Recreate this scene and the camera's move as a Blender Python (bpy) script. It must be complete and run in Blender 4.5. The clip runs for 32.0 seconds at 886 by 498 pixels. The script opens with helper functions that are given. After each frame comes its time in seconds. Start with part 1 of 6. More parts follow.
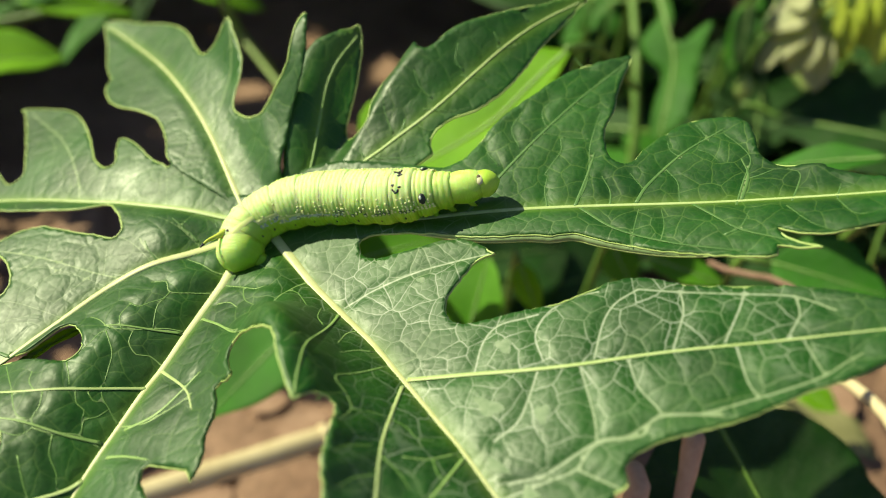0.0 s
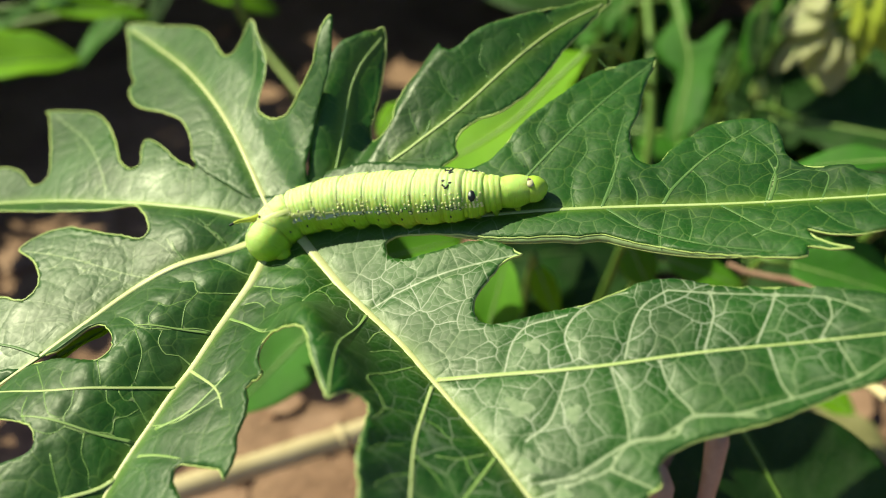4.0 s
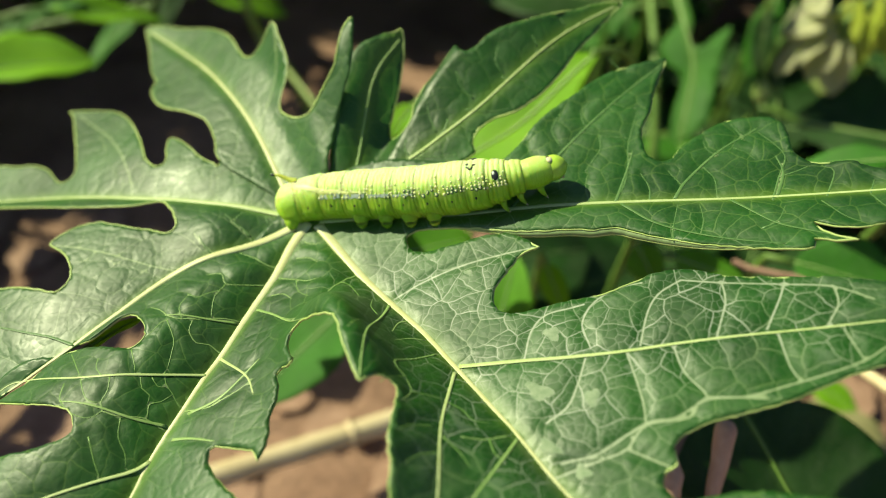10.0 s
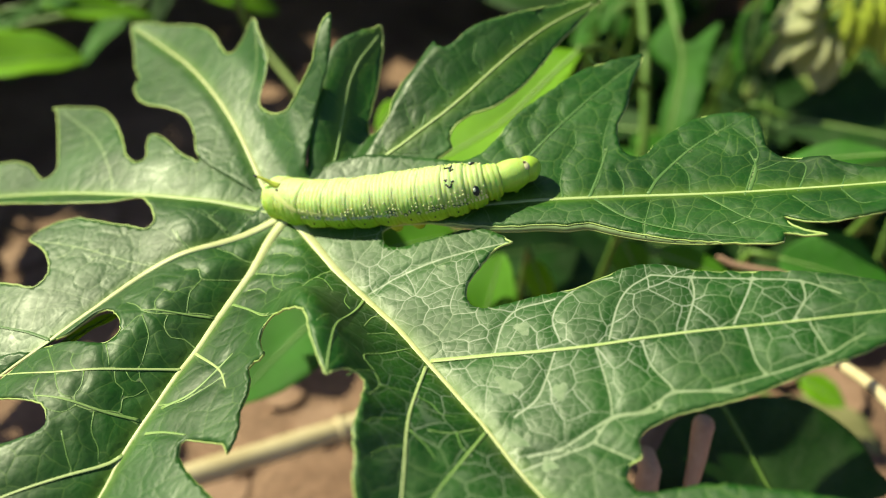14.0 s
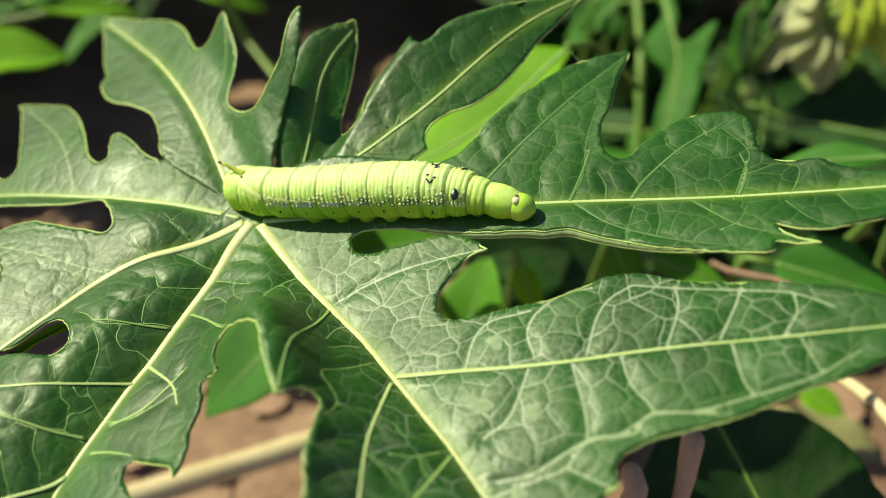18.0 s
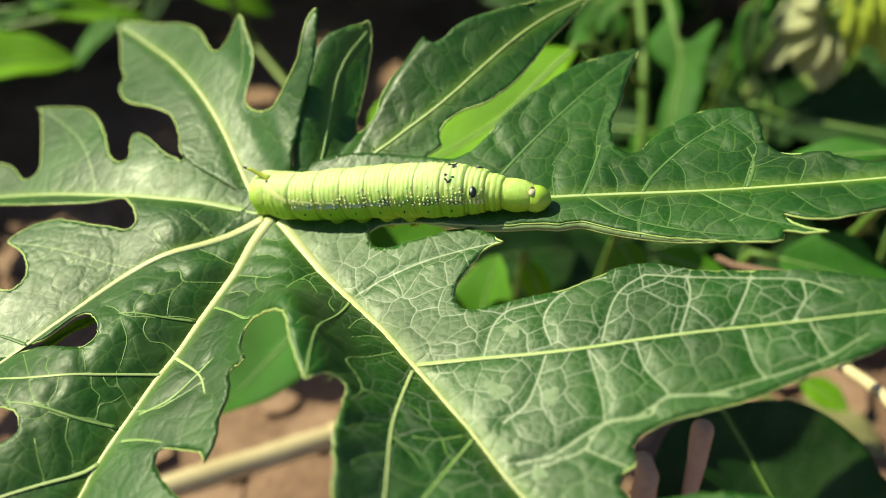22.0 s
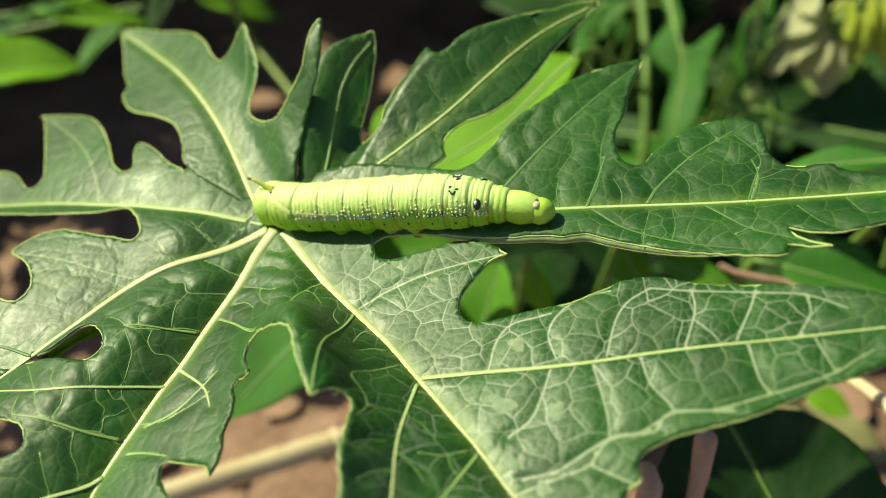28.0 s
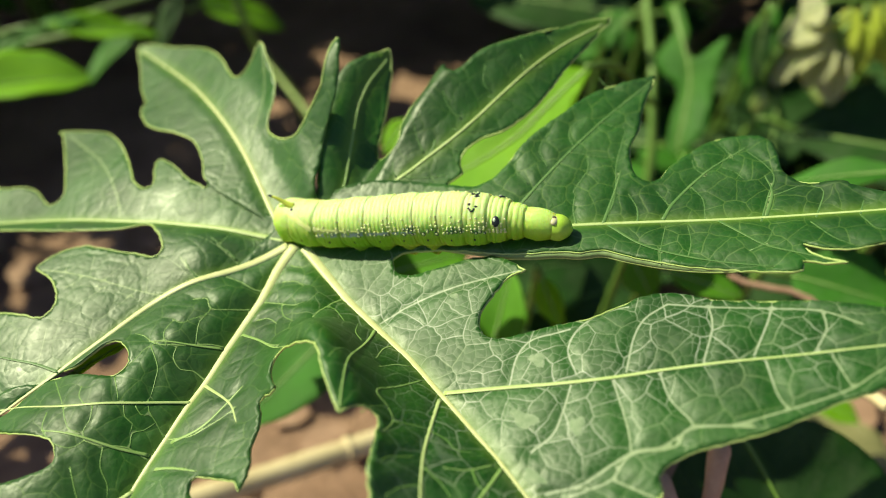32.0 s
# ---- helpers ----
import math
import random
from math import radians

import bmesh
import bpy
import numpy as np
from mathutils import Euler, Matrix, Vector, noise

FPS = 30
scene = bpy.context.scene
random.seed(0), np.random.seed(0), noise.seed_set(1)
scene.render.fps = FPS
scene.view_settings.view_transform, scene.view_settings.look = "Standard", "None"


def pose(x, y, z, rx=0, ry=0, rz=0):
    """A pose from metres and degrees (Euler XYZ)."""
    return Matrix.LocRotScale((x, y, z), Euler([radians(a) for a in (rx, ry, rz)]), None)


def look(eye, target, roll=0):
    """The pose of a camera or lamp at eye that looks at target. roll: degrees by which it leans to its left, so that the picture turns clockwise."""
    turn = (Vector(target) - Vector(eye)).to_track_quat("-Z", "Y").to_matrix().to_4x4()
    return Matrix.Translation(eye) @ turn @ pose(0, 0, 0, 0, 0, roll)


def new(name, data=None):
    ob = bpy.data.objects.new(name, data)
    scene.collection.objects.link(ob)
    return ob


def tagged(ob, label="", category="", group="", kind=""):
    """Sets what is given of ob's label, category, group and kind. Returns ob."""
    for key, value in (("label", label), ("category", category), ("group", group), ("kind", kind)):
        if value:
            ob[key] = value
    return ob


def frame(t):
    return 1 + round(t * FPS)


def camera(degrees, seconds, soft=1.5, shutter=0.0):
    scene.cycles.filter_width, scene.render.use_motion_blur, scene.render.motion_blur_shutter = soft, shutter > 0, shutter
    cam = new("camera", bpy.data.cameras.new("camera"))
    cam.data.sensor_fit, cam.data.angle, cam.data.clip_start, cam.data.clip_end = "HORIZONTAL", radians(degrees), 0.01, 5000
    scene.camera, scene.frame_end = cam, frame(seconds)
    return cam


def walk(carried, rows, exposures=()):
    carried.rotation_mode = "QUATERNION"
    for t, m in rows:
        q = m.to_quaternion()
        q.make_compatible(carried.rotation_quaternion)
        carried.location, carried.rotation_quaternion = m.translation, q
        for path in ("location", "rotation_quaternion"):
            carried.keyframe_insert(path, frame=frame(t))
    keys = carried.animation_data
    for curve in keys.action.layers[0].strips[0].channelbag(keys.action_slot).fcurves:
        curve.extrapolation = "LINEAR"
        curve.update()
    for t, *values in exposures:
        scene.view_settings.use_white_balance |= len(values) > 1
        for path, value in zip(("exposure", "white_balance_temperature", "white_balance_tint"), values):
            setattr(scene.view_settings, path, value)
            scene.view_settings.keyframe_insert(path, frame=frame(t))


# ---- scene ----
from mathutils.geometry import delaunay_2d_cdt
from mathutils.kdtree import KDTree

cam = camera(60.4, 32.0, 1.0)
METRES, EYE, TILT, LEAN, TURN = 0.17, 0.40, -40.0, 0.0, 0.0
ROWS = [
    (0.0, 0.0, 0.0, 0.0, 0.0, 0.0, -0.0),
    (0.5, 0.0076, 0.0043, -0.0007, 0.31, -0.02, 0.05),
    (1.0, 0.0056, -0.0012, -0.0012, 0.38, -0.01, 0.04),
    (1.5, -0.0105, -0.0044, -0.0083, 0.41, -0.04, 0.01),
    (2.0, -0.0124, -0.009, -0.0068, 0.4, -0.02, -0.04),
    (2.5, -0.0115, 0.0029, -0.0034, 0.44, 0.01, -0.06),
    (3.0, -0.0242, 0.0058, -0.0016, 0.47, 0.07, -0.06),
    (3.5, -0.0303, -0.0002, -0.0006, 0.5, 0.14, -0.07),
    (5.5, -0.0341, -0.0108, -0.0084, 0.4, 0.4, -0.13),
    (6.0, -0.0506, -0.0144, -0.0135, 0.34, 0.51, -0.08),
    (6.5, -0.0532, -0.0255, -0.0153, 0.37, 0.48, -0.13),
    (7.0, -0.0635, -0.0406, -0.0267, 0.35, 0.36, -0.18),
    (7.5, -0.0688, -0.011, -0.0288, 0.33, 0.38, -0.17),
    (8.0, -0.0607, -0.0133, -0.0279, 0.38, 0.33, -0.16),
    (8.5, -0.0657, -0.0158, -0.0318, 0.4, 0.42, -0.11),
    (9.0, -0.0664, -0.0206, -0.0243, 0.43, 0.47, -0.03),
    (9.5, -0.0659, -0.0278, -0.0261, 0.46, 0.51, -0.02),
    (10.0, -0.0634, -0.0481, -0.0205, 0.44, 0.5, -0.1),
    (10.5, -0.0549, -0.0484, -0.0272, 0.44, 0.49, -0.08),
    (11.0, -0.0506, -0.0411, -0.0229, 0.39, 0.44, -0.16),
    (11.5, -0.0603, -0.042, -0.0271, 0.39, 0.42, -0.16),
    (12.0, -0.0757, -0.0695, -0.0436, 0.43, 0.43, -0.13),
    (12.5, -0.0741, -0.0848, -0.0483, 0.43, 0.46, -0.07),
    (13.0, -0.0388, -0.0522, -0.017, 0.5, 0.23, -0.11),
    (13.5, -0.0396, -0.0308, -0.0122, 0.43, 0.23, -0.14),
    (14.0, -0.0212, -0.0531, -0.0237, 0.51, 0.29, -0.08),
    (14.5, -0.0168, -0.0607, -0.0199, 0.51, 0.22, -0.2),
    (16.5, -0.0117, -0.0712, -0.0252, 0.57, 0.33, -0.23),
    (17.0, 0.0013, -0.0287, -0.0239, 0.67, 0.38, -0.24),
    (17.5, 0.0312, 0.0123, -0.0105, 0.6, 0.39, -0.14),
    (18.0, 0.0232, 0.0184, -0.0138, 0.59, 0.35, -0.25),
    (18.5, 0.0285, 0.0171, -0.0173, 0.61, 0.4, -0.13),
    (19.0, 0.0326, 0.0064, -0.0191, 0.64, 0.48, -0.11),
    (19.5, 0.0298, 0.0033, -0.0302, 0.6, 0.55, 0.02),
    (20.0, 0.0379, 0.0134, -0.0229, 0.62, 0.54, -0.02),
    (20.5, 0.032, 0.0289, -0.0191, 0.64, 0.53, 0.01),
    (21.0, 0.0252, 0.0291, -0.0149, 0.66, 0.56, -0.01),
    (21.5, 0.0223, 0.0154, -0.02, 0.61, 0.54, 0.02),
    (22.0, -0.0008, -0.015, -0.03, 0.65, 0.61, 0.15),
    (22.5, 0.0031, -0.0238, -0.028, 0.62, 0.55, 0.21),
    (23.0, -0.0019, -0.0259, -0.0364, 0.65, 0.56, 0.12),
    (23.5, -0.0089, -0.0198, -0.0263, 0.65, 0.58, 0.19),
    (24.0, -0.0044, -0.0002, -0.0142, 0.66, 0.6, 0.22),
    (24.5, -0.0067, 0.0068, -0.0101, 0.6, 0.56, 0.21),
    (26.5, 0.0123, 0.0164, -0.0034, 0.76, 0.65, 0.21),
    (27.0, 0.0128, 0.0011, -0.0122, 0.78, 0.68, 0.28),
    (27.5, -0.0008, -0.0179, -0.0135, 0.77, 0.69, 0.23),
    (28.0, -0.0061, -0.0157, -0.0116, 0.71, 0.62, 0.11),
    (28.5, 0.0045, -0.0114, -0.0041, 0.79, 0.67, 0.17),
    (29.0, 0.0278, -0.0112, -0.0084, 0.81, 0.65, 0.22),
    (29.5, 0.0469, -0.0223, -0.0058, 0.86, 0.75, 0.29),
    (30.0, 0.0285, -0.0402, 0.0054, 0.84, 0.76, 0.26),
    (30.5, 0.0033, -0.0643, -0.0059, 0.75, 0.76, 0.31),
    (31.0, -0.0233, -0.0707, -0.0112, 0.8, 0.79, 0.31),
    (31.5, -0.0412, -0.0489, -0.0039, 0.78, 0.86, 0.34),
    (32.0, -0.0331, -0.0374, 0.0071, 0.84, 0.94, 0.34),
]
walk(cam, [(t, pose(0, 0, EYE, TILT, LEAN, TURN) @ pose(METRES * x, METRES * y, METRES * z, 90 + pitch, roll, yaw)) for t, x, y, z, yaw, pitch, roll in ROWS])

cam.data.dof.use_dof = True
cam.data.dof.focus_distance = 0.194
cam.data.dof.aperture_fstop = 6.6

# ---- light ----
SUN = Vector((-0.64, 0.26, 0.72)).normalized()
world = bpy.data.worlds.new("daylight")
scene.world = world
world.use_nodes = True
sky = world.node_tree.nodes.new("ShaderNodeTexSky")
sky.sky_type = "NISHITA"
sky.sun_disc = False
sky.sun_elevation = math.asin(SUN.z)
sky.sun_rotation = math.atan2(SUN.x, SUN.y)
world.node_tree.links.new(sky.outputs[0], world.node_tree.nodes["Background"].inputs[0])
world.node_tree.nodes["Background"].inputs[1].default_value = 0.072
sun = new("sun", bpy.data.lights.new("sun", "SUN"))
sun.data.energy = 6.0
sun.data.angle = radians(0.5)
sun.data.color = (0.95, 0.96, 0.59)
sun.matrix_world = look(SUN * 5, (0, 0, 0))
scene.view_settings.exposure = 0.07


# ---- materials ----
def nodes_of(name):
    m = bpy.data.materials.new(name)
    m.use_nodes = True
    return m, m.node_tree.nodes, m.node_tree.links, m.node_tree.nodes["Principled BSDF"]


def add(nodes, kind, **values):
    n = nodes.new(kind)
    for key, value in values.items():
        if key in n.inputs:
            n.inputs[key].default_value = value
    return n


def ramp(nodes, links, source, stops):
    n = nodes.new("ShaderNodeValToRGB")
    e = n.color_ramp.elements
    while len(e) < len(stops):
        e.new(0.5)
    for item, (place, colour) in zip(e, stops):
        item.position = place
        item.color = (*colour, 1) if len(colour) == 3 else colour
    links.new(source, n.inputs[0])
    return n


def grey(v):
    return (v, v, v)


def mix(nodes, links, factor, a, b, blend="MIX"):
    n = nodes.new("ShaderNodeMix")
    n.data_type = "RGBA"
    n.blend_type = blend
    for socket, value in ((n.inputs[0], factor), (n.inputs[6], a), (n.inputs[7], b)):
        if isinstance(value, (int, float)):
            socket.default_value = value
        elif isinstance(value, tuple):
            socket.default_value = (*value, 1)
        else:
            links.new(value, socket)
    return n.outputs[2]


def maths(nodes, links, how, a, b=None):
    n = nodes.new("ShaderNodeMath")
    n.operation = how
    for socket, value in zip(n.inputs, (a, b)):
        if value is None:
            continue
        if isinstance(value, (int, float)):
            socket.default_value = value
        else:
            links.new(value, socket)
    return n.outputs[0]


def leaf_material(name, dark, light, vein, cell=0.0062, bloom=0.5, glow=0.2, rough=0.62, through_colour=(0.28, 0.5, 0.03), strength=0.0):
    """A leaf: mottled green, a net of pale veins, a dusty bloom, light through the blade."""
    m, nodes, links, skin = nodes_of(name)
    at = nodes.new("ShaderNodeTexCoord").outputs["Object"]
    warp = add(nodes, "ShaderNodeTexNoise", Scale=120.0, Detail=2.0)
    links.new(at, warp.inputs["Vector"])
    shift = nodes.new("ShaderNodeVectorMath")
    shift.operation = "MULTIPLY_ADD"
    shift.inputs[1].default_value = (0.0035, 0.0035, 0.0)
    links.new(warp.outputs["Color"], shift.inputs[0])
    links.new(at, shift.inputs[2])
    flat = nodes.new("ShaderNodeVectorMath")
    flat.operation = "MULTIPLY"
    flat.inputs[1].default_value = (1, 1, 0)
    links.new(shift.outputs[0], flat.inputs[0])
    nets = []
    for size in (cell, cell * 0.36):
        net = add(nodes, "ShaderNodeTexVoronoi", Scale=1 / size)
        net.voronoi_dimensions = "2D"
        net.feature = "DISTANCE_TO_EDGE"
        links.new(flat.outputs[0], net.inputs["Vector"])
        nets.append(net.outputs["Distance"])
    blotch = add(nodes, "ShaderNodeTexNoise", Scale=38.0, Detail=3.0)
    links.new(at, blotch.inputs["Vector"])
    fine = add(nodes, "ShaderNodeTexNoise", Scale=900.0, Detail=4.0, Roughness=0.7)
    links.new(at, fine.inputs["Vector"])
    body = ramp(nodes, links, blotch.outputs["Fac"], [(0.32, dark), (0.68, light)]).outputs[0]
    body = mix(nodes, links, 0.4, body, ramp(nodes, links, fine.outputs["Fac"], [(0.3, grey(0.35)), (0.7, grey(1.0))]).outputs[0], "MULTIPLY")
    wide = ramp(nodes, links, nets[0], [(0.008, grey(1)), (0.036, grey(0))]).outputs[0]
    thin = ramp(nodes, links, nets[1], [(0.02, grey(0.35)), (0.065, grey(0))]).outputs[0]
    lines = maths(nodes, links, "MAXIMUM", wide, thin)
    drawn = nodes.new("ShaderNodeAttribute")
    drawn.attribute_name = "vein_gap"
    strong = ramp(nodes, links, maths(nodes, links, "MULTIPLY", drawn.outputs["Fac"], 0.5), [(0.25, grey(strength)), (0.62, grey(0))]).outputs[0] if strength else None
    patch = add(nodes, "ShaderNodeTexNoise", Scale=24.0, Detail=2.0)
    links.new(at, patch.inputs["Vector"])
    clear = ramp(nodes, links, patch.outputs["Fac"], [(0.35, grey(0.10 if strength else 0.03)), (0.65, grey(0.27 if strength else 0.14))]).outputs[0]
    colour = mix(nodes, links, maths(nodes, links, "MULTIPLY", lines, clear), body, vein)
    if strength:
        colour = mix(nodes, links, strong, colour, (0.34, 0.45, 0.20))
    near = nodes.new("ShaderNodeAttribute")
    near.attribute_name = "rib_near"
    colour = mix(nodes, links, maths(nodes, links, "MULTIPLY", near.outputs["Fac"], 0.5), colour, tuple(k * v for k, v in zip((0.75, 0.8, 0.4), vein)))
    dust = add(nodes, "ShaderNodeTexNoise", Scale=55.0, Detail=6.0, Roughness=0.75)
    links.new(at, dust.inputs["Vector"])
    grain = ramp(nodes, links, dust.outputs["Fac"], [(0.45, grey(0)), (0.75, grey(bloom))]).outputs[0]
    colour = mix(nodes, links, grain, colour, (0.26, 0.33, 0.2))
    if strength:
        dusty = nodes.new("ShaderNodeAttribute")
        dusty.attribute_name = "dusty"
        crust = add(nodes, "ShaderNodeTexNoise", Scale=130.0, Detail=3.0, Roughness=0.55)
        links.new(at, crust.inputs["Vector"])
        wander = add(nodes, "ShaderNodeTexNoise", Scale=85.0, Detail=2.0)
        links.new(at, wander.inputs["Vector"])
        spot = ramp(nodes, links, crust.outputs["Fac"], [(0.60, grey(0.0)), (0.66, grey(0.3))]).outputs[0]
        patchy = ramp(nodes, links, wander.outputs["Fac"], [(0.38, grey(0.25)), (0.6, grey(1.0))]).outputs[0]
        fringe = maths(nodes, links, "MULTIPLY", maths(nodes, links, "MAXIMUM", maths(nodes, links, "MULTIPLY", lines, 0.9), spot), patchy)
        white = maths(nodes, links, "MAXIMUM", maths(nodes, links, "MULTIPLY", strong, 1.1), fringe)
        colour = mix(nodes, links, maths(nodes, links, "MULTIPLY", white, dusty.outputs["Fac"]), colour, (0.47, 0.51, 0.43))
    links.new(colour, skin.inputs["Base Color"])
    links.new(ramp(nodes, links, dust.outputs["Fac"], [(0.35, grey(rough - 0.08)), (0.7, grey(rough + 0.12))]).outputs[0], skin.inputs["Roughness"])
    skin.inputs["IOR"].default_value = 1.62 if strength else 1.36
    bump = add(nodes, "ShaderNodeBump", Strength=0.26 if strength else 0.2, Distance=0.0004)
    relief = maths(nodes, links, "ADD", ramp(nodes, links, nets[0], [(0.0, grey(0)), (0.22, grey(0.8))]).outputs[0], maths(nodes, links, "MULTIPLY", nets[1], 0.8))
    links.new(maths(nodes, links, "ADD", relief, maths(nodes, links, "MULTIPLY", fine.outputs["Fac"], 0.05)), bump.inputs["Height"])
    links.new(bump.outputs[0], skin.inputs["Normal"])
    back = nodes.new("ShaderNodeBsdfTranslucent")
    links.new(mix(nodes, links, maths(nodes, links, "MULTIPLY", lines, 0.4), through_colour, vein), back.inputs["Color"])
    both = nodes.new("ShaderNodeMixShader")
    both.inputs[0].default_value = glow
    links.new(skin.outputs[0], both.inputs[1])
    links.new(back.outputs[0], both.inputs[2])
    links.new(both.outputs[0], nodes["Material Output"].inputs["Surface"])
    return m


def plain(name, low, high, scale=60.0, rough=0.6, bump=0.3, depth=0.0006, metal=0.0, detail=5.0):
    """A surface of two mottled tones with fine relief."""
    m, nodes, links, skin = nodes_of(name)
    at = nodes.new("ShaderNodeTexCoord").outputs["Object"]
    noise_a = add(nodes, "ShaderNodeTexNoise", Scale=scale, Detail=detail, Roughness=0.65)
    noise_b = add(nodes, "ShaderNodeTexNoise", Scale=scale * 9, Detail=3.0)
    links.new(at, noise_a.inputs["Vector"])
    links.new(at, noise_b.inputs["Vector"])
    both = maths(nodes, links, "ADD", maths(nodes, links, "MULTIPLY", noise_a.outputs["Fac"], 0.7), maths(nodes, links, "MULTIPLY", noise_b.outputs["Fac"], 0.3))
    links.new(ramp(nodes, links, both, [(0.35, low), (0.65, high)]).outputs[0], skin.inputs["Base Color"])
    skin.inputs["Roughness"].default_value = rough
    skin.inputs["Metallic"].default_value = metal
    b = add(nodes, "ShaderNodeBump", Strength=bump, Distance=depth)
    links.new(both, b.inputs["Height"])
    links.new(b.outputs[0], skin.inputs["Normal"])
    return m


LEAF = leaf_material("papaya_blade", (0.008, 0.064, 0.002), (0.019, 0.128, 0.004), (0.26, 0.42, 0.08), bloom=0.09, glow=0.2, rough=0.49, strength=0.7)
LEAF_FAR = leaf_material("hedge_leaf", (0.03, 0.15, 0.010), (0.06, 0.25, 0.02), (0.2, 0.34, 0.08), cell=0.012, bloom=0.15, glow=0.32)
# brighter base colours and more translucency than the hedge leaf
LEAF_MID = leaf_material("mid_green_leaf", (0.08, 0.26, 0.010), (0.14, 0.38, 0.018), (0.26, 0.45, 0.08), cell=0.012, bloom=0.08, glow=0.38, through_colour=(0.38, 0.66, 0.03))
LEAF_LIME = leaf_material("lime_leaf", (0.17, 0.40, 0.01), (0.27, 0.55, 0.02), (0.36, 0.6, 0.08), cell=0.012, bloom=0.03, glow=0.42, through_colour=(0.5, 0.8, 0.03))
RIB = plain("leaf_rib", (0.58, 0.60, 0.26), (0.72, 0.72, 0.42), 120.0, 0.45, 0.2)
RIB_GREEN = plain("green_rib", (0.40, 0.51, 0.18), (0.52, 0.61, 0.29), 120.0, 0.45, 0.2)
# pale margin vein, brightened to stand for light caught on the edge
MARGIN = plain("leaf_margin", (0.36, 0.50, 0.12), (0.54, 0.64, 0.25), 120.0, 0.5, 0.2)
VEIN = plain("leaf_vein", (0.19, 0.33, 0.08), (0.30, 0.43, 0.15), 120.0, 0.5, 0.2)
SAP = plain("dried_sap", (0.15, 0.23, 0.12), (0.30, 0.36, 0.24), 500.0, 0.75, 0.5, 0.0003)
VEIN_FINE = plain("fine_vein", (0.11, 0.24, 0.04), (0.19, 0.33, 0.08), 120.0, 0.5, 0.2)
VEIN_DIM = plain("dark_vein", (0.07, 0.17, 0.04), (0.13, 0.24, 0.07), 120.0, 0.5, 0.2)
STEM = plain("green_stem", (0.10, 0.21, 0.03), (0.18, 0.30, 0.06), 50.0, 0.5)
STEM_PINK = plain("pinkish_stem", (0.48, 0.27, 0.19), (0.62, 0.4, 0.3), 50.0, 0.55)
STRAW = plain("dry_stalk", (0.60, 0.46, 0.27), (0.76, 0.62, 0.42), 30.0, 0.6)
# darker copy of the hedge leaf, with shade painted into its base colour
LEAF_SHADED = leaf_material("painted_shade_leaf", (0.010, 0.042, 0.006), (0.020, 0.078, 0.011), (0.09, 0.18, 0.05), cell=0.012, bloom=0.15, glow=0.18)
LEAF_YELLOW = leaf_material("yellowing_leaf", (0.60, 0.70, 0.08), (0.78, 0.82, 0.25), (0.8, 0.82, 0.4), cell=0.014, bloom=0.05, glow=0.5, through_colour=(0.75, 0.85, 0.08))
LEAF_CREAM = leaf_material("pale_bract", (0.66, 0.66, 0.42), (0.82, 0.80, 0.58), (0.82, 0.82, 0.6), cell=0.014, bloom=0.05, glow=0.5, through_colour=(0.7, 0.72, 0.3))
OLIVE = plain("olive_brown", (0.17, 0.17, 0.06), (0.30, 0.27, 0.13), 30.0, 0.7)
LITTER = plain("dry_litter", (0.24, 0.13, 0.09), (0.46, 0.28, 0.21), 26.0, 0.85)
BUD = plain("green_bud", (0.24, 0.36, 0.08), (0.36, 0.46, 0.16), 40.0, 0.5)
FLOWER = plain("yellow_bud", (0.5, 0.5, 0.08), (0.72, 0.7, 0.25), 40.0, 0.5)


def soil_material():
    m, nodes, links, skin = nodes_of("soil")
    at = nodes.new("ShaderNodeTexCoord").outputs["Object"]
    a = add(nodes, "ShaderNodeTexNoise", Scale=9.0, Detail=5.0, Roughness=0.6)
    b = add(nodes, "ShaderNodeTexNoise", Scale=130.0, Detail=5.0, Roughness=0.7)
    for n in (a, b):
        links.new(at, n.inputs["Vector"])
    tone = ramp(nodes, links, a.outputs["Fac"], [(0.35, (0.25, 0.135, 0.095)), (0.65, (0.45, 0.265, 0.19))]).outputs[0]
    tone = mix(nodes, links, 0.6, tone, ramp(nodes, links, b.outputs["Fac"], [(0.35, grey(0.45)), (0.7, grey(1.2))]).outputs[0], "MULTIPLY")
    links.new(tone, skin.inputs["Base Color"])
    skin.inputs["Roughness"].default_value = 0.95
    bump = add(nodes, "ShaderNodeBump", Strength=0.8, Distance=0.006)
    links.new(b.outputs["Fac"], bump.inputs["Height"])
    links.new(bump.outputs[0], skin.inputs["Normal"])
    return m


SOIL = soil_material()


# ---- building ----
def mesh_object(name, verts, faces, material, parent=None, label="", smooth=True):
    me = bpy.data.meshes.new(name)
    me.from_pydata([tuple(v) for v in verts], [], [tuple(f) for f in faces])
    me.materials.append(material)
    if smooth:
        me.polygons.foreach_set("use_smooth", [True] * len(me.polygons))
    me.update()
    ob = new(name, me)
    if parent is not None:
        ob.parent = parent
    if label:
        tagged(ob, label)
    return ob


def part(name, bm, material, parent, label=""):
    me = bpy.data.meshes.new(name)
    bm.to_mesh(me)
    bm.free()
    me.materials.append(material)
    me.polygons.foreach_set("use_smooth", [True] * len(me.polygons))
    ob = new(name, me)
    ob.parent = parent
    if label:
        tagged(ob, label)
    return ob


def base(name, m, label, category, group="", kind=""):
    ob = new(name)
    ob.matrix_basis = m
    ob.empty_display_size = 0.02
    return tagged(ob, label, category, group, kind)


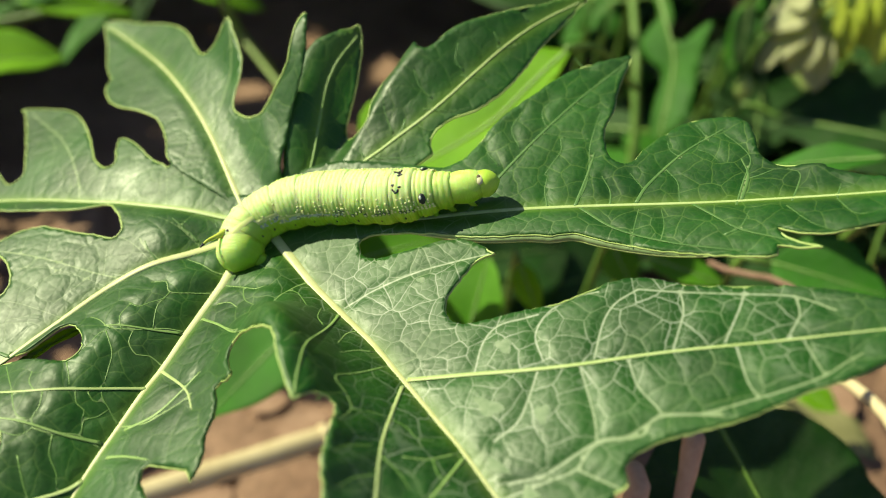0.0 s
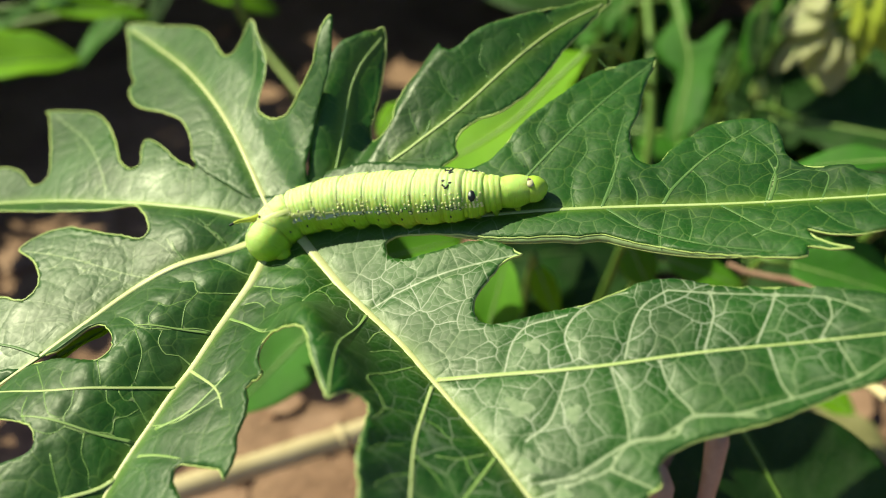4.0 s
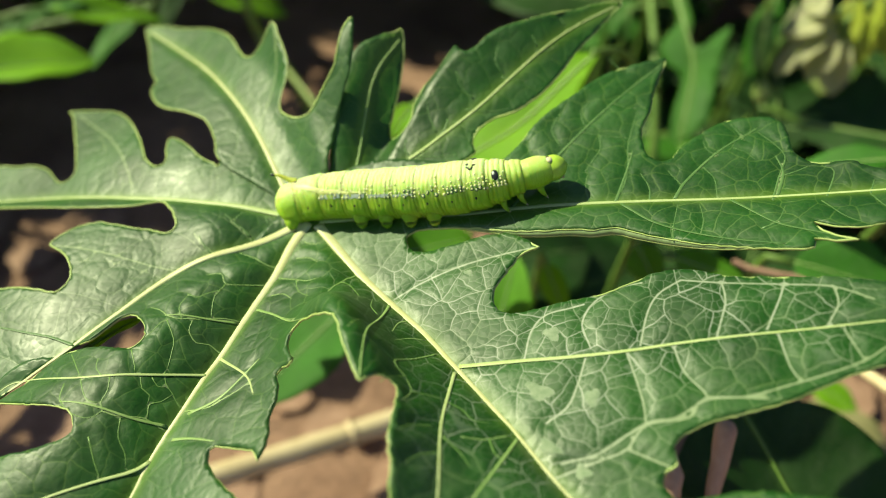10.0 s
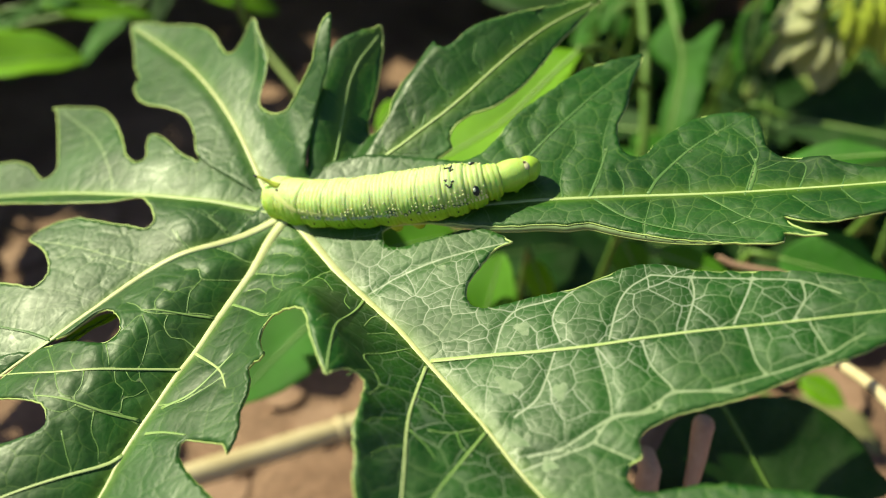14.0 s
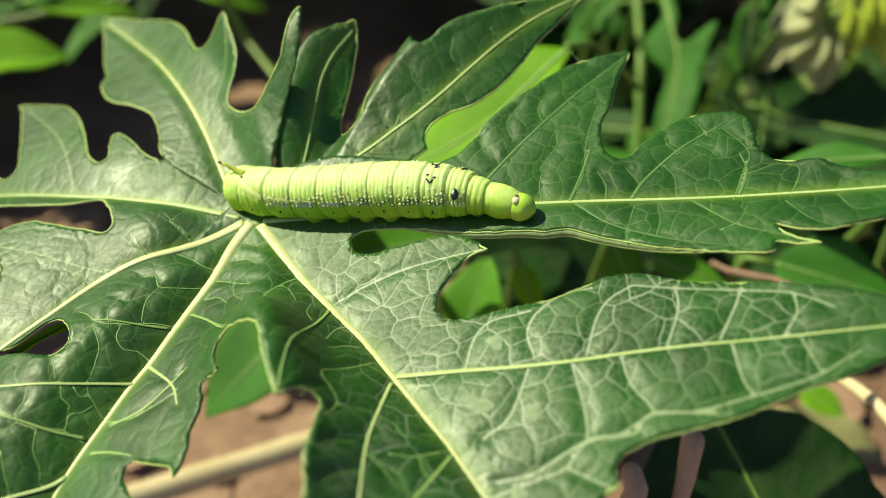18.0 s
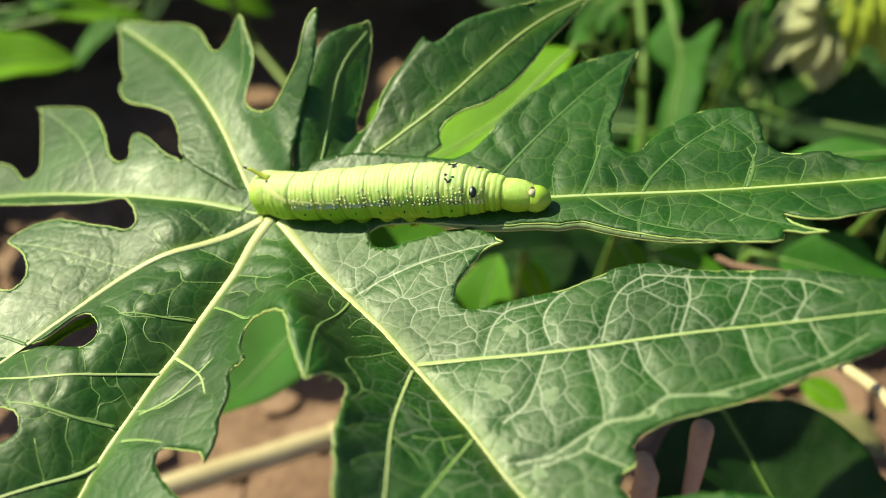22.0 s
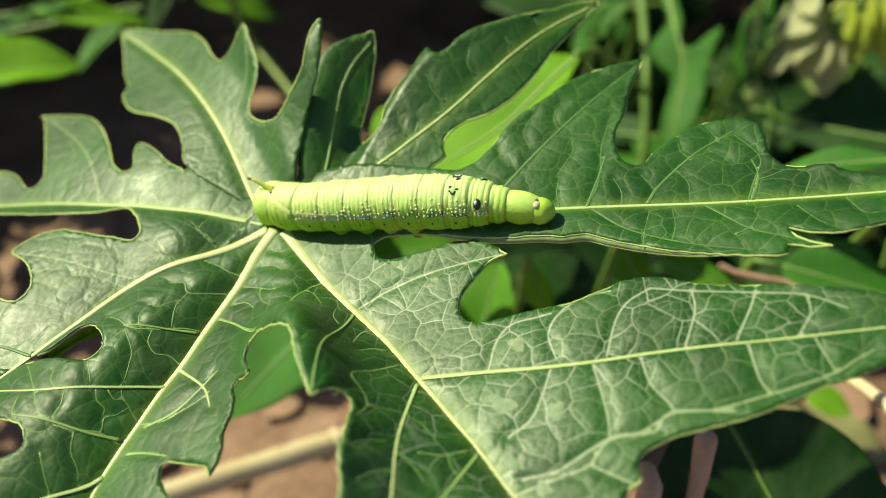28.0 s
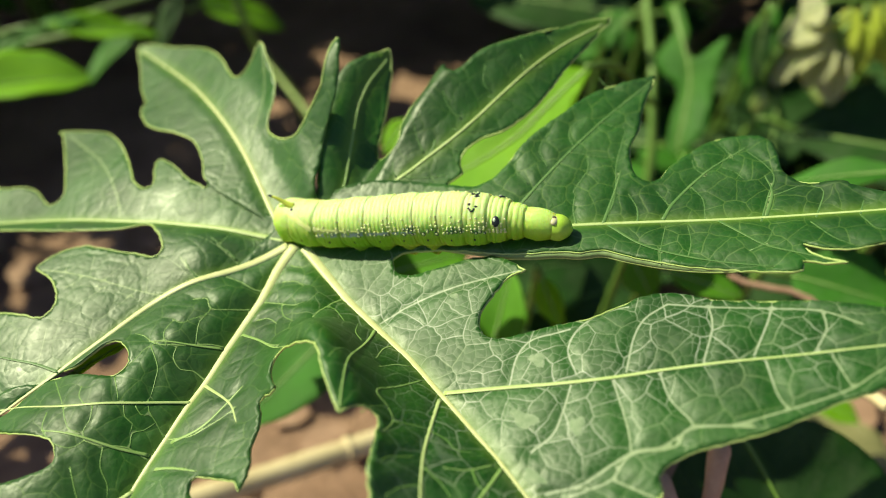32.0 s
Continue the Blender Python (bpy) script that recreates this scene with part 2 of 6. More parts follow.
def smooth_line(points, step):
    """A Catmull-Rom line through the points, at about even steps."""
    p = np.array(points, float)
    p = np.vstack([2 * p[0] - p[1], p, 2 * p[-1] - p[-2]])
    out = []
    for a, b, c, d in zip(p, p[1:], p[2:], p[3:]):
        n = max(1, int(np.linalg.norm(c - b) / step + 0.5))
        for u in np.arange(n) / n:
            out.append(0.5 * (2 * b + (c - a) * u + (2 * a - 5 * b + 4 * c - d) * u ** 2 + (3 * b - a - 3 * c + d) * u ** 3))
    out.append(p[-2])
    return np.array(out)


def tube(points, radii, sides=8, flat=1.0):
    """A closed tube along 3D points; flat squeezes it in height. Gives verts and faces."""
    p = np.array(points, float)
    way = np.gradient(p, axis=0)
    way /= np.linalg.norm(way, axis=1)[:, None] + 1e-12
    up = np.array([0.0, 0.0, 1.0]) if abs(way[:, 2]).mean() < 0.9 else np.array([1.0, 0.0, 0.0])
    verts, faces = [], []
    for c, w, r in zip(p, way, radii):
        s = np.cross(w, up)
        s /= np.linalg.norm(s) + 1e-12
        v = np.cross(s, w)
        for k in range(sides):
            a = 2 * math.pi * k / sides
            verts.append(c + r * (math.cos(a) * s + flat * math.sin(a) * v))
    for i in range(len(p) - 1):
        for k in range(sides):
            a, b = i * sides + k, i * sides + (k + 1) % sides
            faces.append((a, b, b + sides, a + sides))
    faces.append(tuple(range(sides))[::-1])
    faces.append(tuple(range((len(p) - 1) * sides, len(p) * sides)))
    return verts, faces


def inside(px, py, loop):
    hit = np.zeros(px.shape, bool)
    for (ax, ay), (bx, by) in zip(loop, np.roll(loop, -1, axis=0)):
        if ay == by:
            continue
        cross = ((ay > py) != (by > py)) & (px < (bx - ax) * (py - ay) / (by - ay) + ax)
        hit ^= cross
    return hit


def gap_to(px, py, lines, step=0.7):
    """Least distance from each point to any of the lines."""
    dots = np.vstack([smooth_line(line, step) if len(line) > 2 else np.linspace(line[0], line[-1], 8) for line in lines])
    tree = KDTree(len(dots))
    for i, (x, y) in enumerate(dots):
        tree.insert((x, y, 0), i)
    tree.balance()
    return np.array([tree.find((x, y, 0))[2] for x, y in zip(px.ravel(), py.ravel())]).reshape(px.shape)


def blade(name, loop, height, veins, ribs, grid, thick, material, parent, label="", pucker=0.18, scale=0.001, dusting=(), seams=()):
    """A thin closed blade over a plan outline (mm), puckered up between its veins. veins: (line, half width) pairs, laid into the mesh as edges."""
    loop = np.array(loop)
    low, high = loop.min(0), loop.max(0)
    gx, gy = np.meshgrid(np.arange(low[0], high[0], grid), np.arange(low[1], high[1], grid * 0.87))
    gx[1::2] += grid / 2
    rng = np.random.default_rng(7)
    gx, gy = (gx + rng.uniform(-0.2, 0.2, gx.shape) * grid).ravel(), (gy + rng.uniform(-0.2, 0.2, gy.shape) * grid).ravel()
    keep = inside(gx, gy, loop)
    gx, gy = gx[keep], gy[keep]
    keep = gap_to(gx, gy, [np.vstack([loop, loop[:1]])]) > grid * 0.5
    if veins:
        keep &= gap_to(gx, gy, [line for line, _ in veins]) > grid * 0.22
    pts = [Vector(p) for p in loop]
    n = len(loop)
    edges = [(i, (i + 1) % n) for i in range(n)]
    for line, _ in veins:
        fine = smooth_line(line, grid * 0.8)
        fine = fine[inside(fine[:, 0], fine[:, 1], loop)]
        edges += [(len(pts) + i, len(pts) + i + 1) for i in range(len(fine) - 1)]
        pts += [Vector(p) for p in fine]
    pts += [Vector((a, b)) for a, b in zip(gx[keep], gy[keep])]
    got = delaunay_2d_cdt(pts, edges, [], 0, 1e-3)
    xy = np.array([tuple(v) for v in got[0]])
    tris = np.array([f for f in got[2] if len(f) == 3])
    mid = xy[tris].mean(1)
    tris = tris[inside(mid[:, 0], mid[:, 1], loop)]
    a, b, c = xy[tris[:, 0]], xy[tris[:, 1]], xy[tris[:, 2]]
    turned = (b[:, 0] - a[:, 0]) * (c[:, 1] - a[:, 1]) - (b[:, 1] - a[:, 1]) * (c[:, 0] - a[:, 0]) < 0
    tris[turned] = tris[turned][:, ::-1]
    gap = np.full(len(xy), 9.0)
    groups = {}
    for line, wide in veins:
        groups.setdefault(round(wide, 2), []).append(line)
    d = np.full(len(xy), 99.0)
    for wide, lines in groups.items():
        one = gap_to(xy[:, 0], xy[:, 1], lines, 0.15)
        gap = np.minimum(gap, one / wide + (0.4 if wide < 0.19 else 0.0))
        d = np.minimum(d, one)
    for line in seams:
        d = np.minimum(d, gap_to(xy[:, 0], xy[:, 1], [line]))
    z = height(xy[:, 0], xy[:, 1]) + pucker * (1 - np.exp(-(d / 1.8) ** 2))
    top = np.column_stack([xy, z])
    under = top - np.array([0, 0, thick])
    k = len(xy)
    edges = set()
    for f in tris.tolist():
        edges.update(((f[0], f[1]), (f[1], f[2]), (f[2], f[0])))
    rim = [e for e in edges if (e[1], e[0]) not in edges]
    faces = [tuple(f) for f in tris.tolist()] + [tuple(f) for f in (tris[:, ::-1] + k).tolist()]
    faces += [(b, a, a + k, b + k) for a, b in rim]
    ob = mesh_object(name, np.vstack([top, under]) * scale, faces, material, parent, label)
    near = np.exp(-(gap_to(xy[:, 0], xy[:, 1], ribs) / 2.0) ** 2)
    dusty = np.zeros(len(xy))
    for cx, cy, wide in dusting:
        dusty = np.maximum(dusty, np.exp(-((xy[:, 0] - cx) ** 2 + (xy[:, 1] - cy) ** 2) / 2 / wide ** 2))
    for key, value in (("rib_near", near), ("vein_gap", gap), ("dusty", dusty)):
        layer = ob.data.attributes.new(key, "FLOAT", "POINT")
        layer.data.foreach_set("value", np.concatenate([value, value]).astype(np.float32))
    return ob


# ---- the papaya leaf ----
HUB = (-0.053, 0.175, 0.262)
LIFT = (2.52, 27.58, 20.51)
SWELLS = [(-80, 80, -7.23), (-100, 0, 6.03), (-30, 80, 10.45), (40, 60, 11.35), (60, 10, 0.49), (130, 20, -10.09), (90, -50, 0.38), (10, -40, -5.57), (-60, -40, 10.00), (0, 0, -3.08), (-40, -90, 4.70), (50, -100, 1.67), (150, -50, -2.44)]
RIDGES = [(12, -50, 9, 7), (16, -59, 10, 7), (20, -68, 9, 7), (22, -78, 9, 9), (23, -90, 10, 10), (23, -103, 10, 10), (-27, -9, 3.5, 8)]
FOLDS = [("R4", -1, 0.55, "R5", 1, 0.42, 17), ("R4", 1, 0.42, "R3", -1, 0.85, 12), ("R3", 1, 0.03, "R2", -1, 0.24, 7), ("R5", -1, 0.14, "R6", 1, 0.40, 4), ("R6", -1, 0.24, "R7", 1, 0.12, 6), ("R7", -1, 0.15, "", 0, 0, 4)]
RIBS = {}
RIBS["R2"] = [(4.1, -4.4), (20.0, -6.4), (45.6, -11.2), (60.9, -12.9), (78.6, -14.9), (104.1, -18.2), (130.4, -22.7), (150.2, -27.3), (174.5, -33.8)]
RIBS["R2a"] = [(59.4, -12.7), (75.1, 4.6), (92.1, 21.9), (108.3, 36.0)]
RIBS["R2b"] = [(102.6, -17.5), (107.0, -11.2), (117.9, -1.3), (129.8, 5.3)]
RIBS["R2c"] = [(88.6, -16.9), (95.4, -26.3), (107.3, -34.0), (123.2, -40.8)]
RIBS["R2d"] = [(116.1, -20.8), (120.4, -28.8), (124.1, -33.9), (131.2, -38.9), (137.0, -43.1)]
RIBS["R2e"] = [(127.4, -21.9), (131.1, -13.8), (131.1, -7.1)]
RIBS["R2f"] = [(87.3, -16.2), (91.7, -5.7), (94.7, 2.3)]
RIBS["R3"] = [(3.8, -5.9), (11.6, -16.4), (18.2, -25.5), (27.0, -36.4), (36.0, -47.5), (44.4, -60.0), (51.8, -71.2), (56.8, -78.7), (62.4, -88.2), (66.4, -94.4), (76.5, -108.4)]
RIBS["R3f"] = [(44.8, -59.0), (58.5, -60.8), (71.0, -62.6), (83.0, -63.7), (94.8, -64.1), (106.2, -64.7), (120.5, -65.9), (135.0, -67.0), (148.2, -68.3)]
RIBS["R3t"] = [(27.8, -34.5), (35.2, -31.1), (45.6, -28.6), (55.9, -27.9), (64.7, -27.8)]
RIBS["R3d"] = [(43.6, -61.5), (42.0, -72.7), (40.5, -83.8), (40.2, -96.9), (39.6, -108.6)]
RIBS["R3e"] = [(64.3, -91.0), (73.8, -88.7), (79.5, -87.1), (84.1, -82.6), (92.8, -82.3), (96.8, -78.6), (108.7, -80.8)]
RIBS["R3g"] = [(26.3, -37.1), (24.1, -60.4), (23.8, -73.0), (23.9, -80.0)]
RIBS["R3h"] = [(57.4, -81.1), (52.4, -91.0), (45.7, -101.3)]
RIBS["R3i"] = [(79.5, -87.1), (87.2, -92.3)]
RIBS["R4"] = [(0.4, -4.6), (-3.5, -12.0), (-6.7, -21.1), (-10.5, -29.8), (-14.1, -38.7), (-17.3, -47.7), (-20.7, -55.0), (-24.0, -63.6), (-27.3, -71.7), (-29.7, -78.5), (-31.1, -83.8), (-34.5, -93.0)]
RIBS["R4a"] = [(-19.6, -53.4), (-36.1, -57.8), (-50.2, -57.8), (-70.5, -51.2), (-78.4, -53.6)]
RIBS["R4b"] = [(-28.9, -76.3), (-32.7, -79.5), (-42.0, -84.1), (-52.3, -89.0), (-60.5, -93.4)]
RIBS["R4c"] = [(-17.6, -48.6), (-8.3, -57.8), (-4.6, -65.0)]
RIBS["R4d"] = [(-14.8, -37.8), (-23.1, -39.3), (-32.8, -39.6)]
RIBS["R4e"] = [(-10.1, -33.7), (-2.2, -40.6), (8.5, -55.4)]
RIBS["R4f"] = [(-24.2, -72.0), (-19.3, -73.2), (-12.0, -76.2)]
RIBS["R4g"] = [(-21.9, -65.3), (-13.6, -62.8), (-5.5, -53.7)]
RIBS["R5"] = [(-1.7, -4.2), (-18.2, -12.8), (-36.3, -20.3), (-50.0, -33.6), (-59.3, -42.7), (-70.5, -51.2), (-81.3, -57.0)]
RIBS["R5b"] = [(-58.7, -42.4), (-66.6, -39.3), (-75.7, -36.6), (-96.2, -29.3)]
RIBS["R5c"] = [(-35.6, -19.5), (-45.1, -16.9), (-59.7, -11.7), (-77.0, -5.6)]
RIBS["R5d"] = [(-23.8, -16.7), (-30.4, -11.5), (-32.7, -8.3)]
RIBS["R6"] = [(-2.9, -2.1), (-25.5, 5.2), (-45.1, 11.5), (-61.4, 16.2), (-110.6, 34.7), (-153.0, 48.1)]
RIBS["R6b"] = [(-60.1, 16.3), (-64.5, 27.5), (-78.6, 50.6), (-101.7, 77.3)]
RIBS["R7"] = [(-4.0, 0.9), (-9.1, 10.5), (-13.6, 19.5), (-21.5, 34.6), (-33.0, 54.0), (-53.7, 86.6), (-73.6, 113.9), (-87.2, 129.9)]
RIBS["R7b"] = [(-21.4, 34.1), (-18.0, 44.6), (-16.9, 59.2), (-21.0, 77.9)]
RIBS["R8"] = [(11.1, 1.3), (14.0, 13.2), (15.6, 24.3), (18.5, 39.4), (26.0, 51.4)]
RIBS["R9"] = [(16.2, 0.2), (27.4, 9.3), (37.3, 15.1), (52.4, 25.4), (70.1, 42.2), (83.2, 53.0), (96.3, 61.2)]
RIBS["R3j"] = [(60.2, -60.5), (62.3, -53.2), (66.0, -49.4), (72.0, -48.8), (75.2, -48.5)]
RIBS["R3k"] = [(75.3, -61.1), (74.2, -53.9), (77.8, -48.3), (84.0, -45.6), (89.2, -45.3)]
RIBS["R3l"] = [(86.1, -62.7), (89.1, -54.2), (92.5, -49.4), (98.0, -46.5)]
RIBS["R3m"] = [(102.6, -63.3), (106.2, -54.9), (106.7, -48.8)]
RIBS["R3n"] = [(112.8, -64.1), (117.4, -56.7), (119.6, -52.4)]
RIBS["R3o"] = [(124.6, -65.8), (128.5, -60.5), (128.9, -55.6)]
RIBS["R3p"] = [(73.8, -63.7), (71.3, -70.2), (68.6, -75.1), (63.8, -78.1)]
RIBS["R3q"] = [(82.9, -64.2), (84.3, -76.3), (84.1, -82.1)]
RIBS["R3r"] = [(93.0, -65.1), (93.9, -71.5), (96.9, -77.1), (97.3, -79.0)]
RIBS["R3s"] = [(114.6, -66.2), (114.7, -74.3), (115.7, -77.6)]
RIBS["R3u"] = [(127.4, -67.6), (128.6, -75.1)]
RIBS["R3v"] = [(66.1, -88.0), (74.0, -87.0), (84.1, -82.1), (90.2, -81.9), (97.1, -79.0), (104.8, -79.6), (115.1, -78.3), (122.4, -77.1), (128.9, -75.6), (133.0, -73.6), (136.6, -72.2)]
RIBS["R3y"] = [(98.0, -46.5), (106.9, -49.4), (119.3, -52.8), (128.8, -55.8), (135.4, -61.1)]
RIBS["R4h"] = [(-26.8, -67.9), (-34.6, -67.9), (-42.3, -66.7), (-52.7, -64.6)]
EDGES = {}
EDGES["lobe_right_far"] = [(53.3, 2.6), (58.4, 4.4), (62.6, 8.1), (66.9, 13.6), (72.4, 19.0), (80.0, 24.6), (88.1, 30.8), (97.1, 35.0), (105.9, 37.2), (109.7, 37.6), (106.6, 30.9), (104.0, 24.4), (101.6, 16.8), (98.4, 10.6), (97.6, 3.1), (99.1, -1.4), (101.8, -3.3), (105.0, -2.3), (108.1, 1.7), (113.3, 5.2), (120.2, 9.1), (126.4, 9.6), (132.1, 8.5), (135.6, 5.2), (136.0, -0.7), (135.3, -6.2), (136.8, -10.6), (140.0, -13.1), (147.3, -15.5), (149.3, -18.3), (156.5, -23.9), (165.4, -28.6), (176.8, -35.3)]
EDGES["lobe_right_near"] = [(176.8, -35.3), (163.0, -38.5), (154.8, -40.3), (144.9, -40.2), (139.3, -39.8), (135.1, -38.1), (131.1, -35.3), (131.6, -37.8), (134.2, -40.9), (138.2, -43.8), (133.6, -42.6), (129.5, -40.7), (128.8, -43.5), (123.9, -42.8), (115.9, -40.3), (106.6, -37.0), (98.2, -33.2), (90.8, -29.2), (85.7, -26.3), (80.2, -25.8), (74.7, -24.2), (67.7, -23.1), (60.4, -21.4), (53.2, -18.8), (45.6, -16.4), (39.5, -14.8), (35.6, -14.2)]
EDGES["lobe_front_far"] = [(32.0, -14.2), (30.2, -15.8), (30.6, -18.9), (32.7, -21.1), (36.6, -22.1), (40.3, -21.9), (45.6, -21.6), (50.1, -21.1), (56.1, -21.5), (60.4, -23.1), (64.5, -26.6), (65.9, -27.9), (63.7, -28.3), (60.9, -29.3), (58.6, -32.1), (56.3, -34.9), (54.1, -37.8), (53.4, -41.8), (54.5, -44.9), (57.9, -47.2), (61.9, -47.4), (67.2, -47.1), (73.8, -46.8), (79.0, -46.8), (84.3, -45.6), (91.1, -43.7), (96.2, -43.4), (101.2, -44.3), (105.7, -46.6), (110.2, -48.5), (121.4, -51.4), (130.0, -53.6), (135.8, -56.2), (142.7, -59.7), (147.6, -63.4), (149.6, -68.6)]
EDGES["lobe_front_near"] = [(149.6, -68.6), (144.8, -72.5), (141.1, -74.7), (136.5, -76.2), (131.3, -77.5), (123.9, -78.8), (118.2, -80.4), (112.5, -82.0), (107.1, -82.9), (101.7, -83.5), (96.2, -84.2), (92.7, -85.3), (89.8, -86.7), (88.6, -88.2), (88.8, -90.2), (88.3, -92.2), (86.2, -93.0), (85.2, -95.2), (86.1, -97.9), (89.4, -99.5), (99.9, -99.4), (107.3, -101.1), (121.4, -105.6), (131.2, -110.3), (116.5, -115.3), (93.9, -117.0), (73.4, -122.1), (59.9, -119.5), (50.5, -114.3), (41.6, -112.1), (34.7, -108.4), (31.7, -104.1)]
EDGES["lobe_front_left"] = [(31.0, -100.2), (31.3, -97.1), (30.4, -92.2), (30.9, -86.8), (31.3, -82.1), (31.2, -77.8), (29.6, -76.7), (27.0, -77.6), (25.1, -79.7), (24.0, -80.8), (23.0, -79.0), (21.6, -75.5), (20.1, -72.1), (18.6, -67.6), (17.3, -63.3), (15.4, -61.1), (10.6, -57.2), (6.3, -53.1), (3.7, -52.5), (2.9, -55.2), (3.8, -58.6), (5.1, -61.8), (2.3, -61.2), (0.6, -61.9), (2.0, -65.6), (1.9, -70.6), (1.2, -73.9), (1.9, -80.0), (1.4, -82.5), (0.5, -84.6), (-1.1, -81.9), (-4.1, -80.5), (-7.8, -79.1), (-11.6, -77.7), (-12.7, -78.5), (-12.4, -81.3), (-10.6, -84.8), (-7.5, -88.4), (-2.4, -93.2), (0.4, -96.9), (0.6, -103.4), (-5.5, -108.4), (-19.8, -112.4), (-33.4, -111.8)]
EDGES["lobe_near_left"] = [(-33.4, -111.8), (-52.6, -106.5), (-65.2, -97.5), (-73.3, -84.4), (-64.5, -78.4), (-56.2, -77.5), (-51.3, -76.1), (-47.5, -74.3), (-46.6, -71.7), (-47.9, -69.0), (-50.6, -66.9), (-56.1, -64.8), (-64.4, -61.6), (-79.7, -54.9), (-79.8, -53.1), (-77.4, -49.9), (-74.3, -47.2), (-67.7, -45.4), (-54.2, -46.1), (-41.1, -50.4), (-37.2, -48.9), (-36.4, -46.0), (-38.2, -41.6), (-42.8, -36.6), (-47.1, -36.0), (-50.5, -39.7), (-53.4, -42.5), (-59.6, -44.0), (-69.1, -53.4), (-80.4, -58.3)]
EDGES["lobe_left_near"] = [(-81.3, -57.0), (-105.1, -45.9), (-128.5, -29.1), (-123.7, -19.3), (-105.8, -17.7), (-91.6, -19.1), (-81.6, -21.2), (-75.7, -23.1), (-69.9, -24.9), (-67.4, -22.8), (-67.2, -19.0), (-69.0, -14.6), (-73.1, -9.5), (-79.2, -4.5), (-77.2, -1.4), (-72.9, 1.2), (-66.2, 2.0), (-62.2, 0.7), (-54.2, -2.3), (-47.8, -4.0), (-42.1, -6.0), (-39.8, -4.7), (-40.1, -1.1), (-43.5, 4.7), (-48.6, 10.4)]
EDGES["lobe_left_far"] = [(-48.6, 10.4), (-58.3, 9.1), (-78.2, 13.6), (-104.2, 24.6), (-150.0, 43.8), (-165.0, 49.6), (-157.2, 58.0), (-146.5, 61.3), (-130.2, 58.0), (-118.5, 53.2), (-110.5, 50.8), (-102.3, 45.2), (-93.8, 35.4), (-88.6, 36.5), (-91.3, 47.2), (-103.7, 76.4), (-106.8, 81.1), (-95.9, 77.4), (-82.2, 69.4), (-71.6, 55.5), (-63.3, 40.1), (-59.3, 31.6), (-54.4, 26.6), (-51.1, 27.5), (-52.6, 34.5), (-52.4, 39.3), (-46.9, 35.5), (-39.0, 26.5), (-33.9, 22.5), (-31.7, 20.8), (-30.2, 25.3), (-25.5, 19.8), (-18.2, 14.5), (-8.8, 7.9)]
EDGES["lobe_back_left"] = [(-9.9, 5.4), (-23.8, 15.5), (-32.0, 23.3), (-34.5, 31.2), (-37.7, 38.7), (-41.4, 44.7), (-49.3, 51.9), (-60.1, 59.9), (-66.5, 67.7), (-70.9, 77.7), (-70.8, 83.4), (-76.1, 94.4), (-82.6, 113.8), (-89.3, 132.6), (-80.5, 129.3), (-70.3, 121.2), (-57.4, 111.0), (-47.0, 99.5), (-39.7, 88.2), (-33.8, 75.8), (-29.5, 70.6), (-24.7, 70.2), (-21.1, 71.9), (-19.0, 70.6), (-15.6, 62.3), (-12.4, 54.4), (-11.7, 47.9), (-13.0, 44.0), (-13.5, 39.1), (-11.1, 34.8), (-7.6, 31.0), (-4.8, 28.6), (-1.8, 27.6), (2.2, 30.3), (6.9, 33.8), (10.0, 43.4), (12.2, 45.0), (12.6, 34.6), (11.6, 29.8), (8.6, 24.1), (7.0, 18.1), (5.8, 9.6)]
EDGES["lobe_back_small"] = [(5.4, 9.1), (6.1, 11.9), (6.3, 20.4), (7.8, 29.9), (10.0, 40.7), (13.0, 46.0), (17.2, 48.4), (22.4, 51.3), (27.0, 53.1), (27.2, 46.7), (26.2, 40.0), (25.0, 33.4), (23.4, 26.1), (25.0, 21.6)]
EDGES["lobe_back_long"] = [(26.9, 20.2), (30.4, 22.6), (31.5, 29.6), (34.5, 33.8), (38.7, 38.4), (41.3, 43.9), (44.0, 45.6), (45.1, 42.1), (47.5, 40.7), (51.0, 42.5), (54.5, 46.1), (59.8, 49.0), (68.9, 52.7), (81.7, 57.4), (91.2, 61.5), (99.1, 62.9), (95.7, 59.1), (90.6, 53.1), (84.7, 46.8), (77.7, 37.0), (73.0, 31.0), (67.7, 26.1), (62.5, 22.8), (57.4, 21.2), (52.3, 18.6), (49.3, 14.6), (49.9, 10.8), (47.6, 8.9), (44.9, 7.1), (44.0, 3.2)]
# fine side veins by lobe rib
VEINS = {"R4": [], "R3": [], "R2": [], "R9": [], "R5": []}
VEINS["R4"].append([(-9.0, -25.1), (-14.2, -26.7), (-19.4, -27.6), (-21.5, -23.9), (-25.6, -23.7)])
VEINS["R4"].append([(-19.4, -27.6), (-20.7, -30.0), (-23.3, -31.4), (-26.1, -33.2), (-28.9, -31.8)])
VEINS["R4"].append([(-6.5, -19.4), (-10.3, -19.0), (-13.9, -16.8), (-18.8, -14.3)])
VEINS["R4"].append([(-13.9, -37.2), (-17.9, -37.6), (-21.7, -38.9), (-25.5, -40.2), (-31.0, -40.4), (-35.4, -36.8), (-38.7, -34.7)])
VEINS["R4"].append([(-31.0, -40.4), (-33.4, -42.2), (-34.7, -45.0), (-37.6, -49.3), (-38.5, -51.0)])
VEINS["R4"].append([(-21.3, -38.8), (-21.6, -35.4), (-21.5, -32.0), (-20.1, -29.6)])
